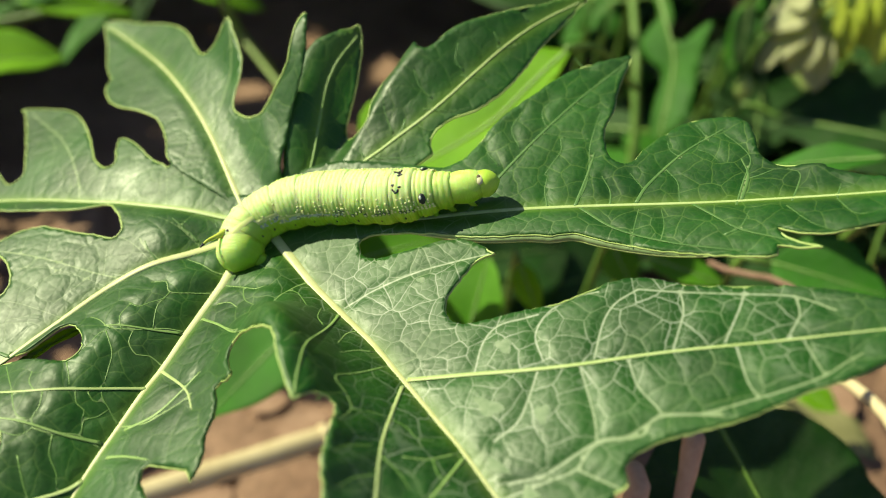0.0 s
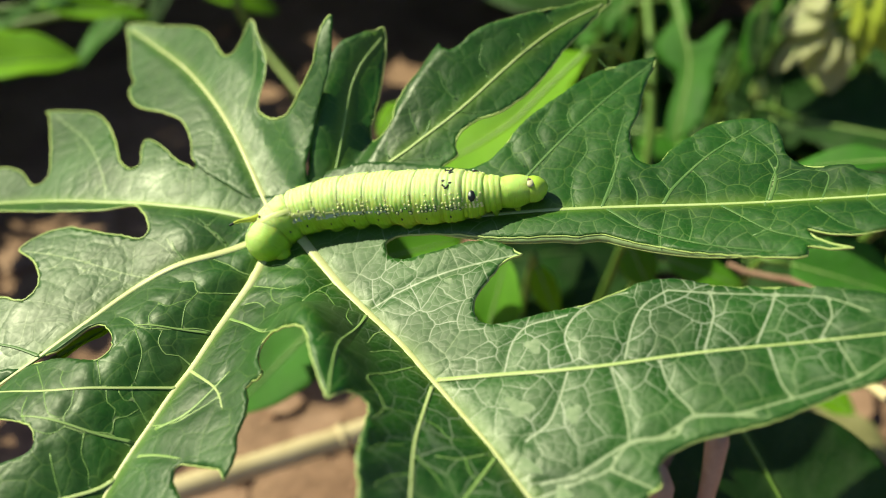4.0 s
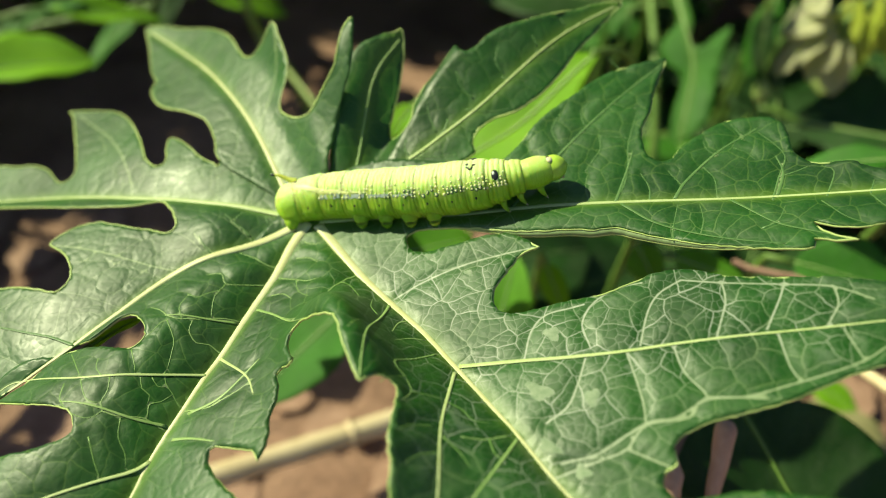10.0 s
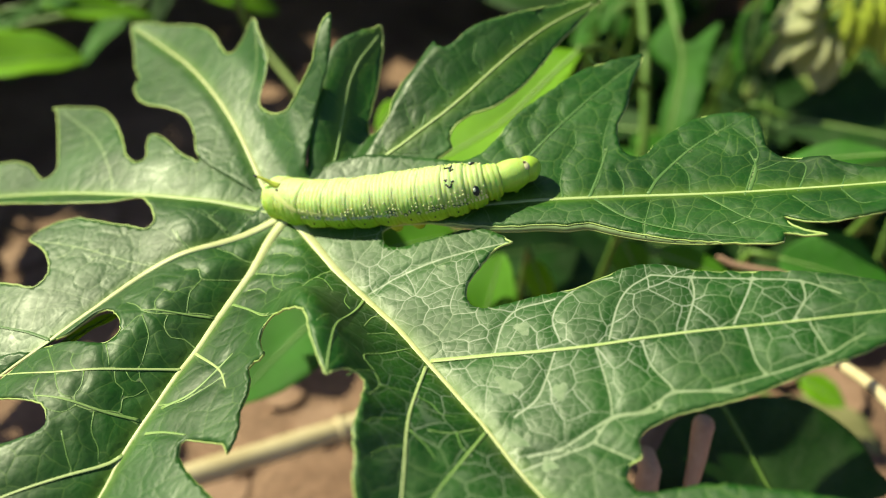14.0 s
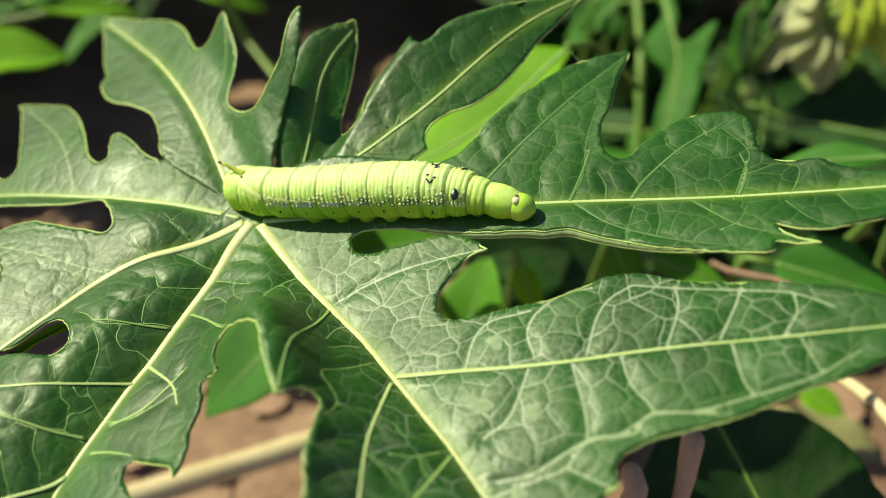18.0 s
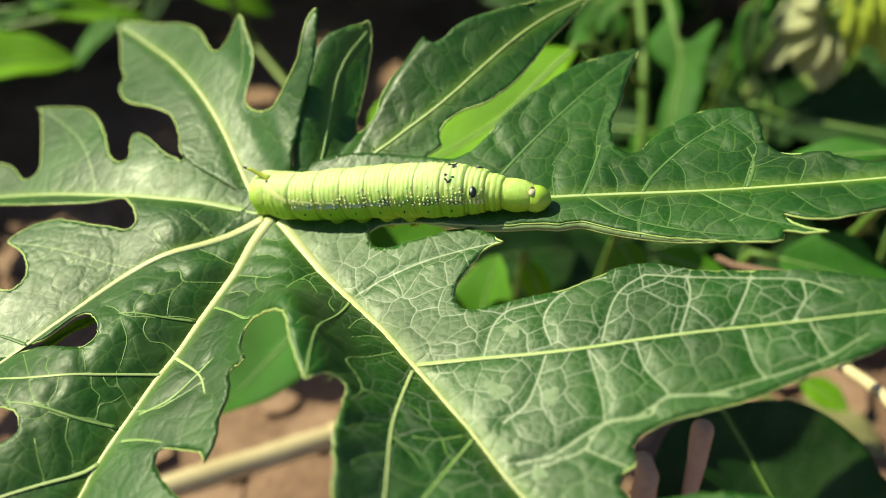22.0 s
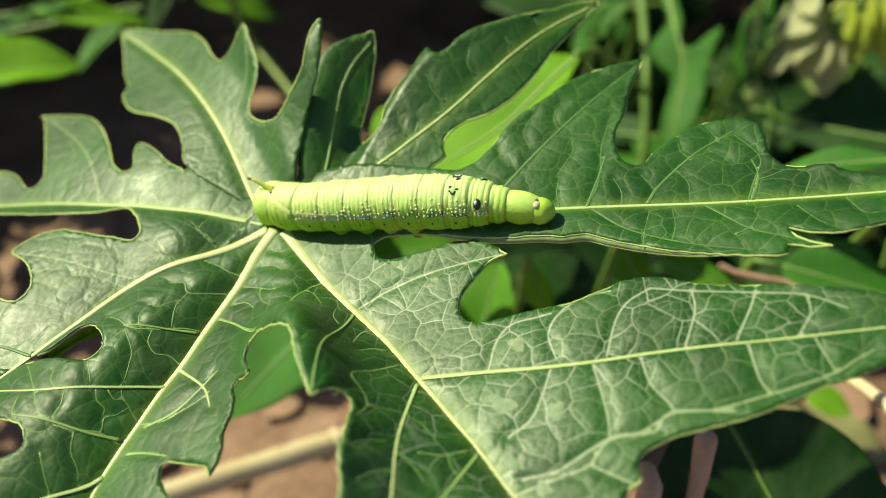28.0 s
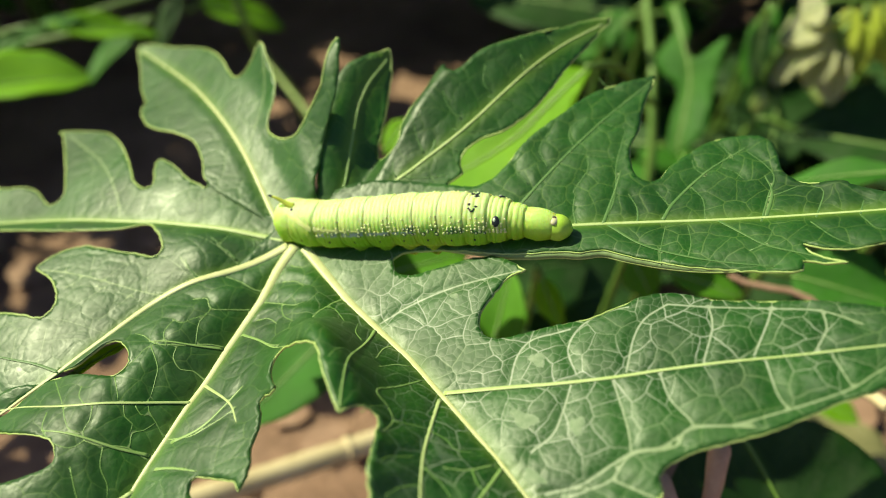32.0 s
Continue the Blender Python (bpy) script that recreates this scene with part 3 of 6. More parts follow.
VEINS["R4"].append([(-16.6, -47.9), (-20.7, -45.8), (-23.6, -46.3), (-25.8, -43.8), (-25.6, -40.7)])
VEINS["R4"].append([(-31.9, -41.4), (-29.0, -46.8), (-28.8, -50.4), (-29.0, -54.6)])
VEINS["R4"].append([(-57.5, -46.6), (-53.5, -52.4), (-50.1, -57.3)])
VEINS["R4"].append([(-38.5, -51.0), (-37.0, -54.2), (-35.9, -57.3)])
VEINS["R4"].append([(-34.7, -57.1), (-33.6, -60.7), (-31.7, -61.8), (-31.8, -64.1)])
VEINS["R4"].append([(-29.4, -55.5), (-28.7, -58.1), (-26.8, -60.2), (-25.6, -61.8), (-23.7, -63.7)])
VEINS["R4"].append([(-41.6, -58.9), (-41.2, -62.5), (-42.0, -65.4), (-40.8, -67.5)])
VEINS["R4"].append([(-49.9, -57.7), (-46.9, -63.2), (-45.1, -65.1), (-42.5, -65.8)])
VEINS["R4"].append([(-53.9, -58.7), (-52.9, -63.8), (-48.6, -68.2), (-44.0, -69.5), (-41.0, -67.5)])
VEINS["R4"].append([(-26.4, -69.1), (-29.8, -68.0), (-31.8, -67.3), (-34.7, -67.6), (-38.2, -68.1), (-41.4, -67.5)])
VEINS["R4"].append([(-42.8, -73.7), (-40.1, -79.3), (-38.3, -82.1)])
VEINS["R4"].append([(-36.9, -68.3), (-36.5, -72.6), (-34.4, -75.8), (-33.7, -78.8)])
VEINS["R4"].append([(-31.2, -67.3), (-31.3, -64.0), (-29.1, -62.8), (-26.8, -60.4)])
VEINS["R4"].append([(-5.8, -23.2), (-0.1, -26.3), (3.6, -28.5), (6.6, -27.9)])
VEINS["R4"].append([(-0.1, -26.3), (1.3, -31.6), (4.8, -35.6)])
VEINS["R4"].append([(-10.4, -33.4), (-3.9, -38.6), (3.6, -46.5)])
VEINS["R4"].append([(-22.8, -64.0), (-16.7, -65.0), (-12.6, -63.6), (-8.6, -61.9), (-5.9, -59.9)])
VEINS["R4"].append([(-21.7, -72.5), (-15.4, -74.3)])
VEINS["R4"].append([(-1.6, -17.1), (2.3, -17.9), (5.3, -20.6)])
VEINS["R4"].append([(0.0, -11.2), (3.4, -12.7), (5.4, -11.6)])
VEINS["R4"].append([(-6.8, -29.7), (-3.3, -30.6), (-0.1, -34.1)])
VEINS["R4"].append([(-28.1, -40.9), (-29.9, -36.6), (-28.7, -32.5)])
VEINS["R4"].append([(-32.1, -57.3), (-30.4, -59.3), (-28.5, -59.1)])
VEINS["R4"].append([(-43.5, -58.8), (-46.4, -55.4), (-47.1, -52.0)])
VEINS["R3"].append([(17.1, -24.3), (13.6, -29.2), (10.4, -36.8)])
VEINS["R3"].append([(12.8, -30.5), (15.4, -31.0), (18.8, -37.9)])
VEINS["R3"].append([(23.9, -59.6), (22.2, -61.2), (20.3, -66.6)])
VEINS["R3"].append([(39.1, -55.4), (34.9, -60.8), (30.1, -68.4), (32.6, -72.2), (34.1, -76.3), (32.4, -81.0)])
VEINS["R3"].append([(34.1, -76.3), (38.5, -74.5), (41.4, -74.4)])
VEINS["R3"].append([(30.1, -68.4), (27.6, -67.5), (24.5, -67.2)])
VEINS["R3"].append([(36.3, -50.4), (32.8, -52.0), (29.5, -56.5)])
VEINS["R3"].append([(39.2, -83.6), (34.0, -86.7), (32.4, -89.1)])
VEINS["R3"].append([(40.9, -85.9), (44.5, -89.0), (46.8, -92.5)])
VEINS["R3"].append([(55.6, -80.7), (50.9, -83.8), (48.3, -84.6), (44.9, -84.7)])
VEINS["R3"].append([(50.9, -83.8), (51.8, -87.5), (54.1, -90.0)])
VEINS["R3"].append([(41.6, -74.8), (45.2, -76.1), (47.6, -78.8), (51.8, -78.0)])
VEINS["R3"].append([(40.7, -90.0), (36.6, -92.3), (33.8, -95.4)])
VEINS["R3"].append([(24.4, -47.4), (22.4, -43.4), (22.0, -36.0)])
VEINS["R3"].append([(32.6, -72.2), (29.7, -75.6), (28.0, -79.0)])
VEINS["R3"].append([(31.8, -42.3), (29.4, -45.9), (28.4, -52.9)])
VEINS["R2"].append([(74.6, 6.0), (72.6, 12.8), (75.9, 18.9)])
VEINS["R2"].append([(82.4, 12.4), (81.6, 18.1), (84.4, 22.1)])
VEINS["R2"].append([(68.5, 1.2), (65.6, 5.9), (65.2, 9.8)])
VEINS["R2"].append([(80.7, 10.9), (85.7, 9.4), (88.8, 8.4), (93.1, 7.6)])
VEINS["R2"].append([(91.0, 21.3), (94.8, 19.3), (97.7, 19.0)])
VEINS["R2"].append([(86.0, 9.1), (85.8, 4.2), (83.3, 0.4), (80.6, -3.7)])
VEINS["R2"].append([(80.5, -15.1), (80.2, -9.2), (81.3, -4.4)])
VEINS["R2"].append([(87.2, -15.8), (90.6, -9.9), (92.6, -2.9), (93.9, 5.3), (98.3, 17.9)])
VEINS["R2"].append([(96.2, -17.2), (96.9, -12.0), (95.5, -6.5)])
VEINS["R2"].append([(105.5, -12.9), (104.3, -10.1), (102.9, -6.6)])
VEINS["R2"].append([(112.2, -6.8), (114.1, -12.0), (113.0, -19.7)])
VEINS["R2"].append([(121.7, -1.1), (124.2, -3.3), (125.8, -6.7)])
VEINS["R2"].append([(125.6, -23.8), (129.7, -15.0), (133.1, -8.3), (132.2, -2.7), (129.3, 3.2)])
VEINS["R2"].append([(137.9, -25.8), (142.4, -17.2), (140.3, -14.2)])
VEINS["R2"].append([(147.2, -27.9), (149.6, -23.3)])
VEINS["R2"].append([(136.0, -27.3), (138.3, -34.8), (141.7, -39.1)])
VEINS["R2"].append([(147.0, -28.4), (148.0, -34.9), (151.4, -36.0)])
VEINS["R2"].append([(96.7, 33.5), (94.1, 35.9), (92.6, 38.7)])
VEINS["R2"].append([(129.7, -15.0), (133.3, -14.4), (137.7, -13.2)])
VEINS["R2"].append([(105.6, -32.9), (107.3, -28.2), (108.1, -21.4)])
VEINS["R2"].append([(119.6, -34.4), (124.0, -32.5), (127.7, -26.8)])
VEINS["R2"].append([(116.9, -3.3), (114.6, 0.1), (114.5, 3.5)])
VEINS["R2"].append([(125.1, 1.0), (124.1, 5.2), (123.0, 8.4)])
VEINS["R2"].append([(98.8, -34.1), (99.6, -29.5), (102.7, -20.3)])
VEINS["R9"].append([(30.2, 12.0), (28.7, 14.7), (29.3, 17.1)])
VEINS["R9"].append([(38.5, 17.6), (36.3, 22.4), (35.4, 25.4)])
VEINS["R9"].append([(49.9, 26.8), (46.0, 30.3), (44.2, 35.1)])
VEINS["R9"].append([(59.4, 35.0), (56.8, 37.8), (57.6, 42.9)])
VEINS["R9"].append([(70.4, 44.2), (68.7, 47.6)])
VEINS["R9"].append([(32.4, 12.4), (33.9, 11.2), (40.3, 10.5), (45.6, 10.8)])
VEINS["R9"].append([(43.8, 20.4), (47.7, 18.0), (50.6, 17.6)])
VEINS["R9"].append([(47.2, 23.8), (55.3, 22.9), (60.4, 23.7)])
VEINS["R9"].append([(58.5, 33.9), (62.3, 33.2), (66.1, 32.8)])
VEINS["R9"].append([(32.9, 32.0), (34.9, 27.8), (35.4, 25.4)])
VEINS["R9"].append([(69.5, 43.1), (73.9, 43.8), (76.7, 45.6)])
VEINS["R9"].append([(79.7, 52.3), (78.0, 54.9)])
VEINS["R9"].append([(41.8, 21.3), (41.0, 18.6), (37.7, 15.2)])
VEINS["R5"].append([(-25.9, -15.7), (-29.2, -12.3), (-30.9, -9.5)])
VEINS["R5"].append([(-16.1, -8.8), (-19.3, -5.9), (-21.7, -4.3), (-19.5, 2.2)])
VEINS["R5"].append([(-11.6, -4.3), (-13.0, -0.7)])
VEINS["R5"].append([(-21.7, -4.3), (-25.2, -1.0)])


def rib_side(px, py, rib):
    """Distance to a rib (mm), positive on its left-hand side, and how far along the rib."""
    best = np.full(px.shape, 1e9)
    side, along, run = np.zeros(px.shape), np.zeros(px.shape), 0.0
    for (ax, ay), (bx, by) in zip(rib, rib[1:]):
        ex, ey = bx - ax, by - ay
        size = math.hypot(ex, ey)
        u = np.clip(((px - ax) * ex + (py - ay) * ey) / size ** 2, 0, 1)
        d = np.hypot(px - ax - u * ex, py - ay - u * ey)
        near = d < best
        best = np.where(near, d, best)
        side = np.where(near, np.sign(ex * (py - ay) - ey * (px - ax)), side)
        along = np.where(near, run + u * size, along)
        run += size
    return best * side, along


def fold(px, py, rib, hand, steep, other, other_hand, other_steep, cap):
    """Between two ribs the blade rises from both, to a rounded crest."""
    d, along = rib_side(px, py, RIBS[rib])
    inverse = (np.maximum(d * hand, 1e-4) * steep) ** -3 + cap ** -3.0
    if other:
        e, far = rib_side(px, py, RIBS[other])
        inverse = inverse + (np.maximum(e * other_hand, 1e-4) * other_steep) ** -3
    return inverse ** (-1 / 3) * np.clip(along / 22, 0, 1)


def lobe_lift(name, px, py):
    """What sets one lobe's height apart from the rest of the blade."""
    if name.startswith("back_left"):
        d, along = rib_side(px, py, RIBS["R7"])
        u = np.clip((-d - 11) / 17, 0, 1) * np.clip(along / 30, 0, 1)
        flap = np.clip((-d - 6) / 8, 0, 1)
        flap = 4.6 * flap * flap * (3 - 2 * flap) * np.clip(along / 4, 0, 1) * np.clip((50 - along) / 20, 0, 1)
        return -0.3 + 1.0 * np.clip(d / 4, 0, 1) * np.clip((along - 4) / 8, 0, 1) + flap + 12.0 * u * u * (3 - 2 * u)
    if name.startswith("back_"):
        d, along = rib_side(px, py, RIBS["R8"])
        e, far = rib_side(px, py, RIBS["R9"])
        own = np.clip((np.abs(e) - np.abs(d)) / 6, -1, 1) * 0.5 + 0.5
        tilt = 1.05 * d * np.exp(-(d / 13) ** 2) * np.clip(along / 20, 0, 1) * own
        return -0.7 + tilt + 0.2 * e * np.exp(-(e / 24) ** 2) * np.clip(far / 30, 0, 1) * (1 - own)
    return 0.0 * px


def leaf_height(px, py):
    """The blade's height (mm) over the plan, without its fine relief."""
    z = LIFT[0] + LIFT[1] * px / 100 + LIFT[2] * py / 100
    for cx, cy, lift in SWELLS:
        z = z + lift * np.exp(-((px - cx) ** 2 + (py - cy) ** 2) / 2 / 45.0 ** 2)
    for cx, cy, lift, wide in RIDGES:
        z = z + lift * np.exp(-((px - cx) ** 2 + (py - cy) ** 2) / 2 / wide ** 2)
    for crease in FOLDS:
        z = z + fold(px, py, *crease)
    return z


def leaf_rib(name, line, wide, thin, material, parent, lobe="", rise=0.08, label="", flat=0.42):
    """A rib that lies on the blade and tapers to its end."""
    p = smooth_line(line, 1.2)
    z = leaf_height(p[:, 0], p[:, 1]) + lobe_lift(lobe, p[:, 0], p[:, 1])
    u = np.linspace(0, 1, len(p))
    radii = wide + (thin - wide) * u ** 0.8
    pts = np.column_stack([p, z + rise * radii])
    verts, faces = tube(pts * 0.001, radii * 0.001, 10, flat)
    return mesh_object(name, verts, faces, material, parent, label)


def side_veins(line, loop, start, spacing, slant, reach, others, rng):
    """Side veins that leave a rib at a slant on both hands, each looped to the next one near the margin."""
    p = smooth_line(line, 1.0)
    found = []
    if len(p) < 12:
        return found
    for hand in (1, -1):
        row, s = [], start * rng.uniform(0.7, 1.2)
        while s < len(p) * 0.96:
            i = int(s)
            way = p[min(i + 2, len(p) - 1)] - p[max(i - 2, 0)]
            turn = math.atan2(way[1], way[0]) + hand * slant * rng.uniform(0.96, 1.06)
            q, track = p[i].copy(), [p[i].copy()]
            for step in range(reach):
                q = q + np.array([math.cos(turn), math.sin(turn)]) * 1.6
                turn -= hand * (0.008 + 0.002 * step) + rng.normal(0, 0.016)
                if not inside(q[:1], q[1:], loop)[0] or step > 2 and np.hypot(*(others - q).T).min() < 1.3:
                    break
                track.append(q.copy())
            track = track[:max(3, int(len(track) * 0.9))]
            if len(track) > 4:
                row.append(np.array(track))
            s += spacing * rng.uniform(0.88, 1.15)
        found += row
        others = np.vstack([others] + row)
        for one, two in zip(row, row[1:]):
            a, b = one[-1], two[int(len(two) * 0.72)]
            end = one[-1] - one[-3]
            if np.hypot(*(b - a)) < spacing * 1.7 and np.dot(end, b - a) > 0.3 * np.hypot(*end) * np.hypot(*(b - a)):
                mid = a + end / (np.hypot(*end) + 1e-9) * 0.55 * np.hypot(*(b - a))
                u = np.linspace(0, 1, 7)[:, None]
                found.append(a * (1 - u) ** 2 + 2 * mid * u * (1 - u) + b * u ** 2)
    return found


# where dust and dried sap whiten the blade: place and reach (mm)
DUSTING = [(36, -32, 13), (50, -42, 15), (58, -58, 15), (60, -76, 18), (76, -57, 15), (97, -58, 14), (118, -62, 10)]


# side veins that the dust hides, whitened in the blade itself
WHITENED = ("R3j", "R3k", "R3l", "R3m", "R3n", "R3o", "R3p", "R3q", "R3r", "R3s", "R3u", "R3v", "R3y", "R3e", "R3i", "R3t", "R5c", "R5d", "R6b", "R7b")


def papaya_leaf():
    leaf = base("papaya_leaf", Matrix.Translation(HUB), "broad dark green papaya leaf with pale ribs and deep lobes", "leaf")
    e = {k: [tuple(q) for q in v] for k, v in EDGES.items()}
    right = e["lobe_right_far"] + e["lobe_right_near"][1:] + e["lobe_front_far"] + e["lobe_front_near"][1:] + e["lobe_front_left"] + e["lobe_near_left"][1:]
    left = e["lobe_left_near"] + e["lobe_left_far"][1:]
    hub = (0.0, 6.0)
    back5 = [tuple(q) for q in RIBS["R5"]]
    loops = {
        "front_lobes": right + back5[::-1][1:-1] + [(-8, 0), hub, (20, 12)],
        "left_lobes": left + [(4, 6), (4, -2)] + [(x, y - 0.3) for x, y in back5[1:-1]],
        "back_left_lobe": e["lobe_back_left"] + [(14, 2), (0, -4)],
        "back_lobes": e["lobe_back_small"] + e["lobe_back_long"] + [(56, -6), (40, -8), (8, -8)],
    }
    owner = {"front_lobes": ("R2", "R3", "R4"), "left_lobes": ("R5", "R6"), "back_left_lobe": ("R7",), "back_lobes": ("R8", "R9")}
    rng = np.random.default_rng(11)
    full = {n: np.array(loop) for n, loop in loops.items()}
    for name, loop in loops.items():
        fine = smooth_line(loop + loop[:1], 1.3)[:-1]
        fine = fine + rng.normal(0, 0.10, fine.shape)
        mine = [k for k in RIBS if k.startswith(owner[name])]
        sides = []
        for k in mine:
            long = len(k) == 2 or k in ("R3f", "R3d", "R4a")
            if not k.startswith(("R5", "R6", "R7")) or len(k) > 2 and k not in ("R5b", "R5c", "R6b", "R7b"):
                continue
            taken = np.vstack([smooth_line(RIBS[o], 1.0) for o in mine if o != k] + [t for t in sides])
            sides += side_veins(RIBS[k], fine, 14 if long else 8, 13 if long else 9, 1.15, 26 if long else 9, taken, rng)
        drawn = [line for k in owner[name] for line in VEINS.get(k, ())]
        sides += [smooth_line(line, 1.2) for line in drawn]
        blade("lobe", fine, lambda x, y: leaf_height(x, y) + lobe_lift(name, x, y), [(smooth_line(RIBS[k], 2.0), 0.45) for k in mine if len(k) == 2] + [(smooth_line(RIBS[k], 2.0), 0.26 if k in WHITENED else 0.2) for k in mine if len(k) > 2] + [(q, 0.18) for q in sides], [smooth_line(RIBS[k], 2.0) for k in mine if len(k) == 2], 1.15, 0.4, LEAF, leaf, pucker={"front_lobes": 0.58, "left_lobes": 0.11, "back_left_lobe": 0.08, "back_lobes": 0.35}[name], dusting=DUSTING, seams=[RIBS["R5"]] if name == "front_lobes" else ())
        rim = np.vstack([fine, fine[:1]])
        far = (np.hypot(rim[:, 0], rim[:, 1]) > 18) & (gap_to(rim[:, 0], rim[:, 1], [RIBS["R5"]]) > 1.6)
        for other, outline in full.items():
            if other != name:
                far &= ~inside(rim[:, 0], rim[:, 1], outline) | (np.hypot(rim[:, 0], rim[:, 1]) > 75)
        runs = np.split(np.arange(len(rim)), np.where(np.diff(far.astype(int)) != 0)[0] + 1)
        rim_v, rim_f = [], []
        for run in runs:
            if far[run[0]] and len(run) > 4:
                q = rim[run]
                z = leaf_height(q[:, 0], q[:, 1]) + lobe_lift(name, q[:, 0], q[:, 1])
                v, f = tube(np.column_stack([q, z + 0.0]) * 0.001, (0.21 + 0.12 * np.abs(np.sin(np.arange(len(q)) * 0.05 + len(rim_v)))) * 0.001, 6)
                rim_f += [tuple(i + len(rim_v) for i in g) for g in f]
                rim_v += v
        mesh_object("margin", rim_v, rim_f, MARGIN, leaf, "thin pale leaf margin")
    for k, line in RIBS.items():
        major = len(k) == 2
        big = {"R3": 1.75, "R4": 1.95, "R5": 1.75, "R2": 1.0, "R6": 1.1, "R7": 1.0, "R9": 0.62, "R8": 0.45}
        if not major and k in WHITENED:
            continue
        w = big[k] if major else 0.7 if k in ("R3f", "R4b") else 0.52
        # R8's rib takes the darker vein colour to paint in its lobe's shade
        leaf_rib("rib" if major else "side_rib", line, w, 0.3 if major else 0.2, VEIN if k == "R8" else RIB_GREEN if k in ("R2", "R9", "R3f", "R3d", "R4a", "R4b", "R4c", "R6") else RIB if major or w > 0.6 else VEIN if k[1] in "34" else VEIN_DIM, leaf, next(n for n, r in owner.items() if k.startswith(r)), 0.08 if major else 0.2, flat=0.42 if major else 0.28)
    for k, lines in VEINS.items():
        for line in lines:
            first = gap_to(np.array([line[0][0]]), np.array([line[0][1]]), [RIBS[k]])[0] < 4
            leaf_rib("vein", line, (0.31 if first else 0.22) * (0.72 if k == "R4" else 1), 0.10, (VEIN if first else VEIN_FINE) if k in ("R3", "R4") else VEIN_DIM, leaf, next(n for n, r in owner.items() if k.startswith(r)), 0.22, flat=0.18)
    # dried sap on the front lobe: place and half sizes (mm)
    spot_rng = np.random.default_rng(4)
    for cx, cy, along, across in [(67.0, -55.5, 2.0, 1.6), (62.8, -70.2, 3.5, 1.7), (74.0, -74.2, 1.7, 2.0), (64.1, -84.2, 2.75, 1.2), (70.2, -90.6, 1.8, 1.5), (47.5, -31.7, 1.5, 0.8), (36.7, -23.6, 1.3, 0.7)]:
        ring = []
        for k in range(18):
            a = 2 * math.pi * k / 18
            w = 1 + 0.22 * math.sin(3 * a + cx) + spot_rng.uniform(-0.12, 0.12)
            ring.append((cx + along * w * (0.8 * math.cos(a)) + 0.4 * across * w * math.sin(a), cy - 0.55 * along * w * math.cos(a) + across * w * math.sin(a)))
        xy = np.array([(cx + (x - cx) * r, cy + (y - cy) * r) for r in (1.0, 0.55) for x, y in ring] + [(cx, cy)])
        d = gap_to(xy[:, 0], xy[:, 1], [smooth_line(line, 1.0) for name, line in RIBS.items() if name.startswith("R3")])
        z = leaf_height(xy[:, 0], xy[:, 1]) + 0.58 * (1 - np.exp(-(d / 1.8) ** 2)) + np.array([0.02] * 18 + [0.13] * 18 + [0.13])
        faces = [(k, (k + 1) % 18, 18 + (k + 1) % 18, 18 + k) for k in range(18)] + [(18 + k, 18 + (k + 1) % 18, 36) for k in range(18)]
        mesh_object("dried_sap", np.column_stack([xy, z]) * 0.001, faces, SAP, leaf, "pale crust of dried sap")
    # the near edge of the long right lobe curls under in a thin lip
    edge = smooth_line([q for q in EDGES["lobe_right_near"] if 44 < q[0] < 126][1:], 1.5)
    u = np.linspace(0, 1, len(edge))
    wide = 1.5 * np.sin(math.pi * u) ** 0.6 + 0.05
    top = np.column_stack([edge, leaf_height(edge[:, 0], edge[:, 1])])
    rows = [top + wide[:, None] * np.array(way) for way in ((0, 0, -0.1), (0.02, -0.45, -0.25), (0.04, -0.6, -0.7), (0.04, -0.45, -1.0))]
    n = len(edge)
    faces = [(r * n + i, r * n + i + 1, (r + 1) * n + i + 1, (r + 1) * n + i) for r in range(3) for i in range(n - 1)]
    mesh_object("curled_edge", np.vstack(rows) * 0.001, faces, LEAF, leaf, "leaf edge curled under in a lip")
    v, f = tube(rows[-1] * 0.001, np.full(n, 0.00024), 6)
    mesh_object("curled_edge_rim", v, f, MARGIN, leaf)
    stalk = smooth_line([(0, 0, -4), (10, 40, -30), (25, 120, -90), (40, 190, -170), (50, 230, -262)], 6.0)
    v, f = tube(stalk * 0.001, np.linspace(2.2, 3.4, len(stalk)) * 0.001, 10)
    mesh_object("petiole", v, f, STEM, leaf, "pale green leaf stalk")
    return leaf


papaya_leaf()


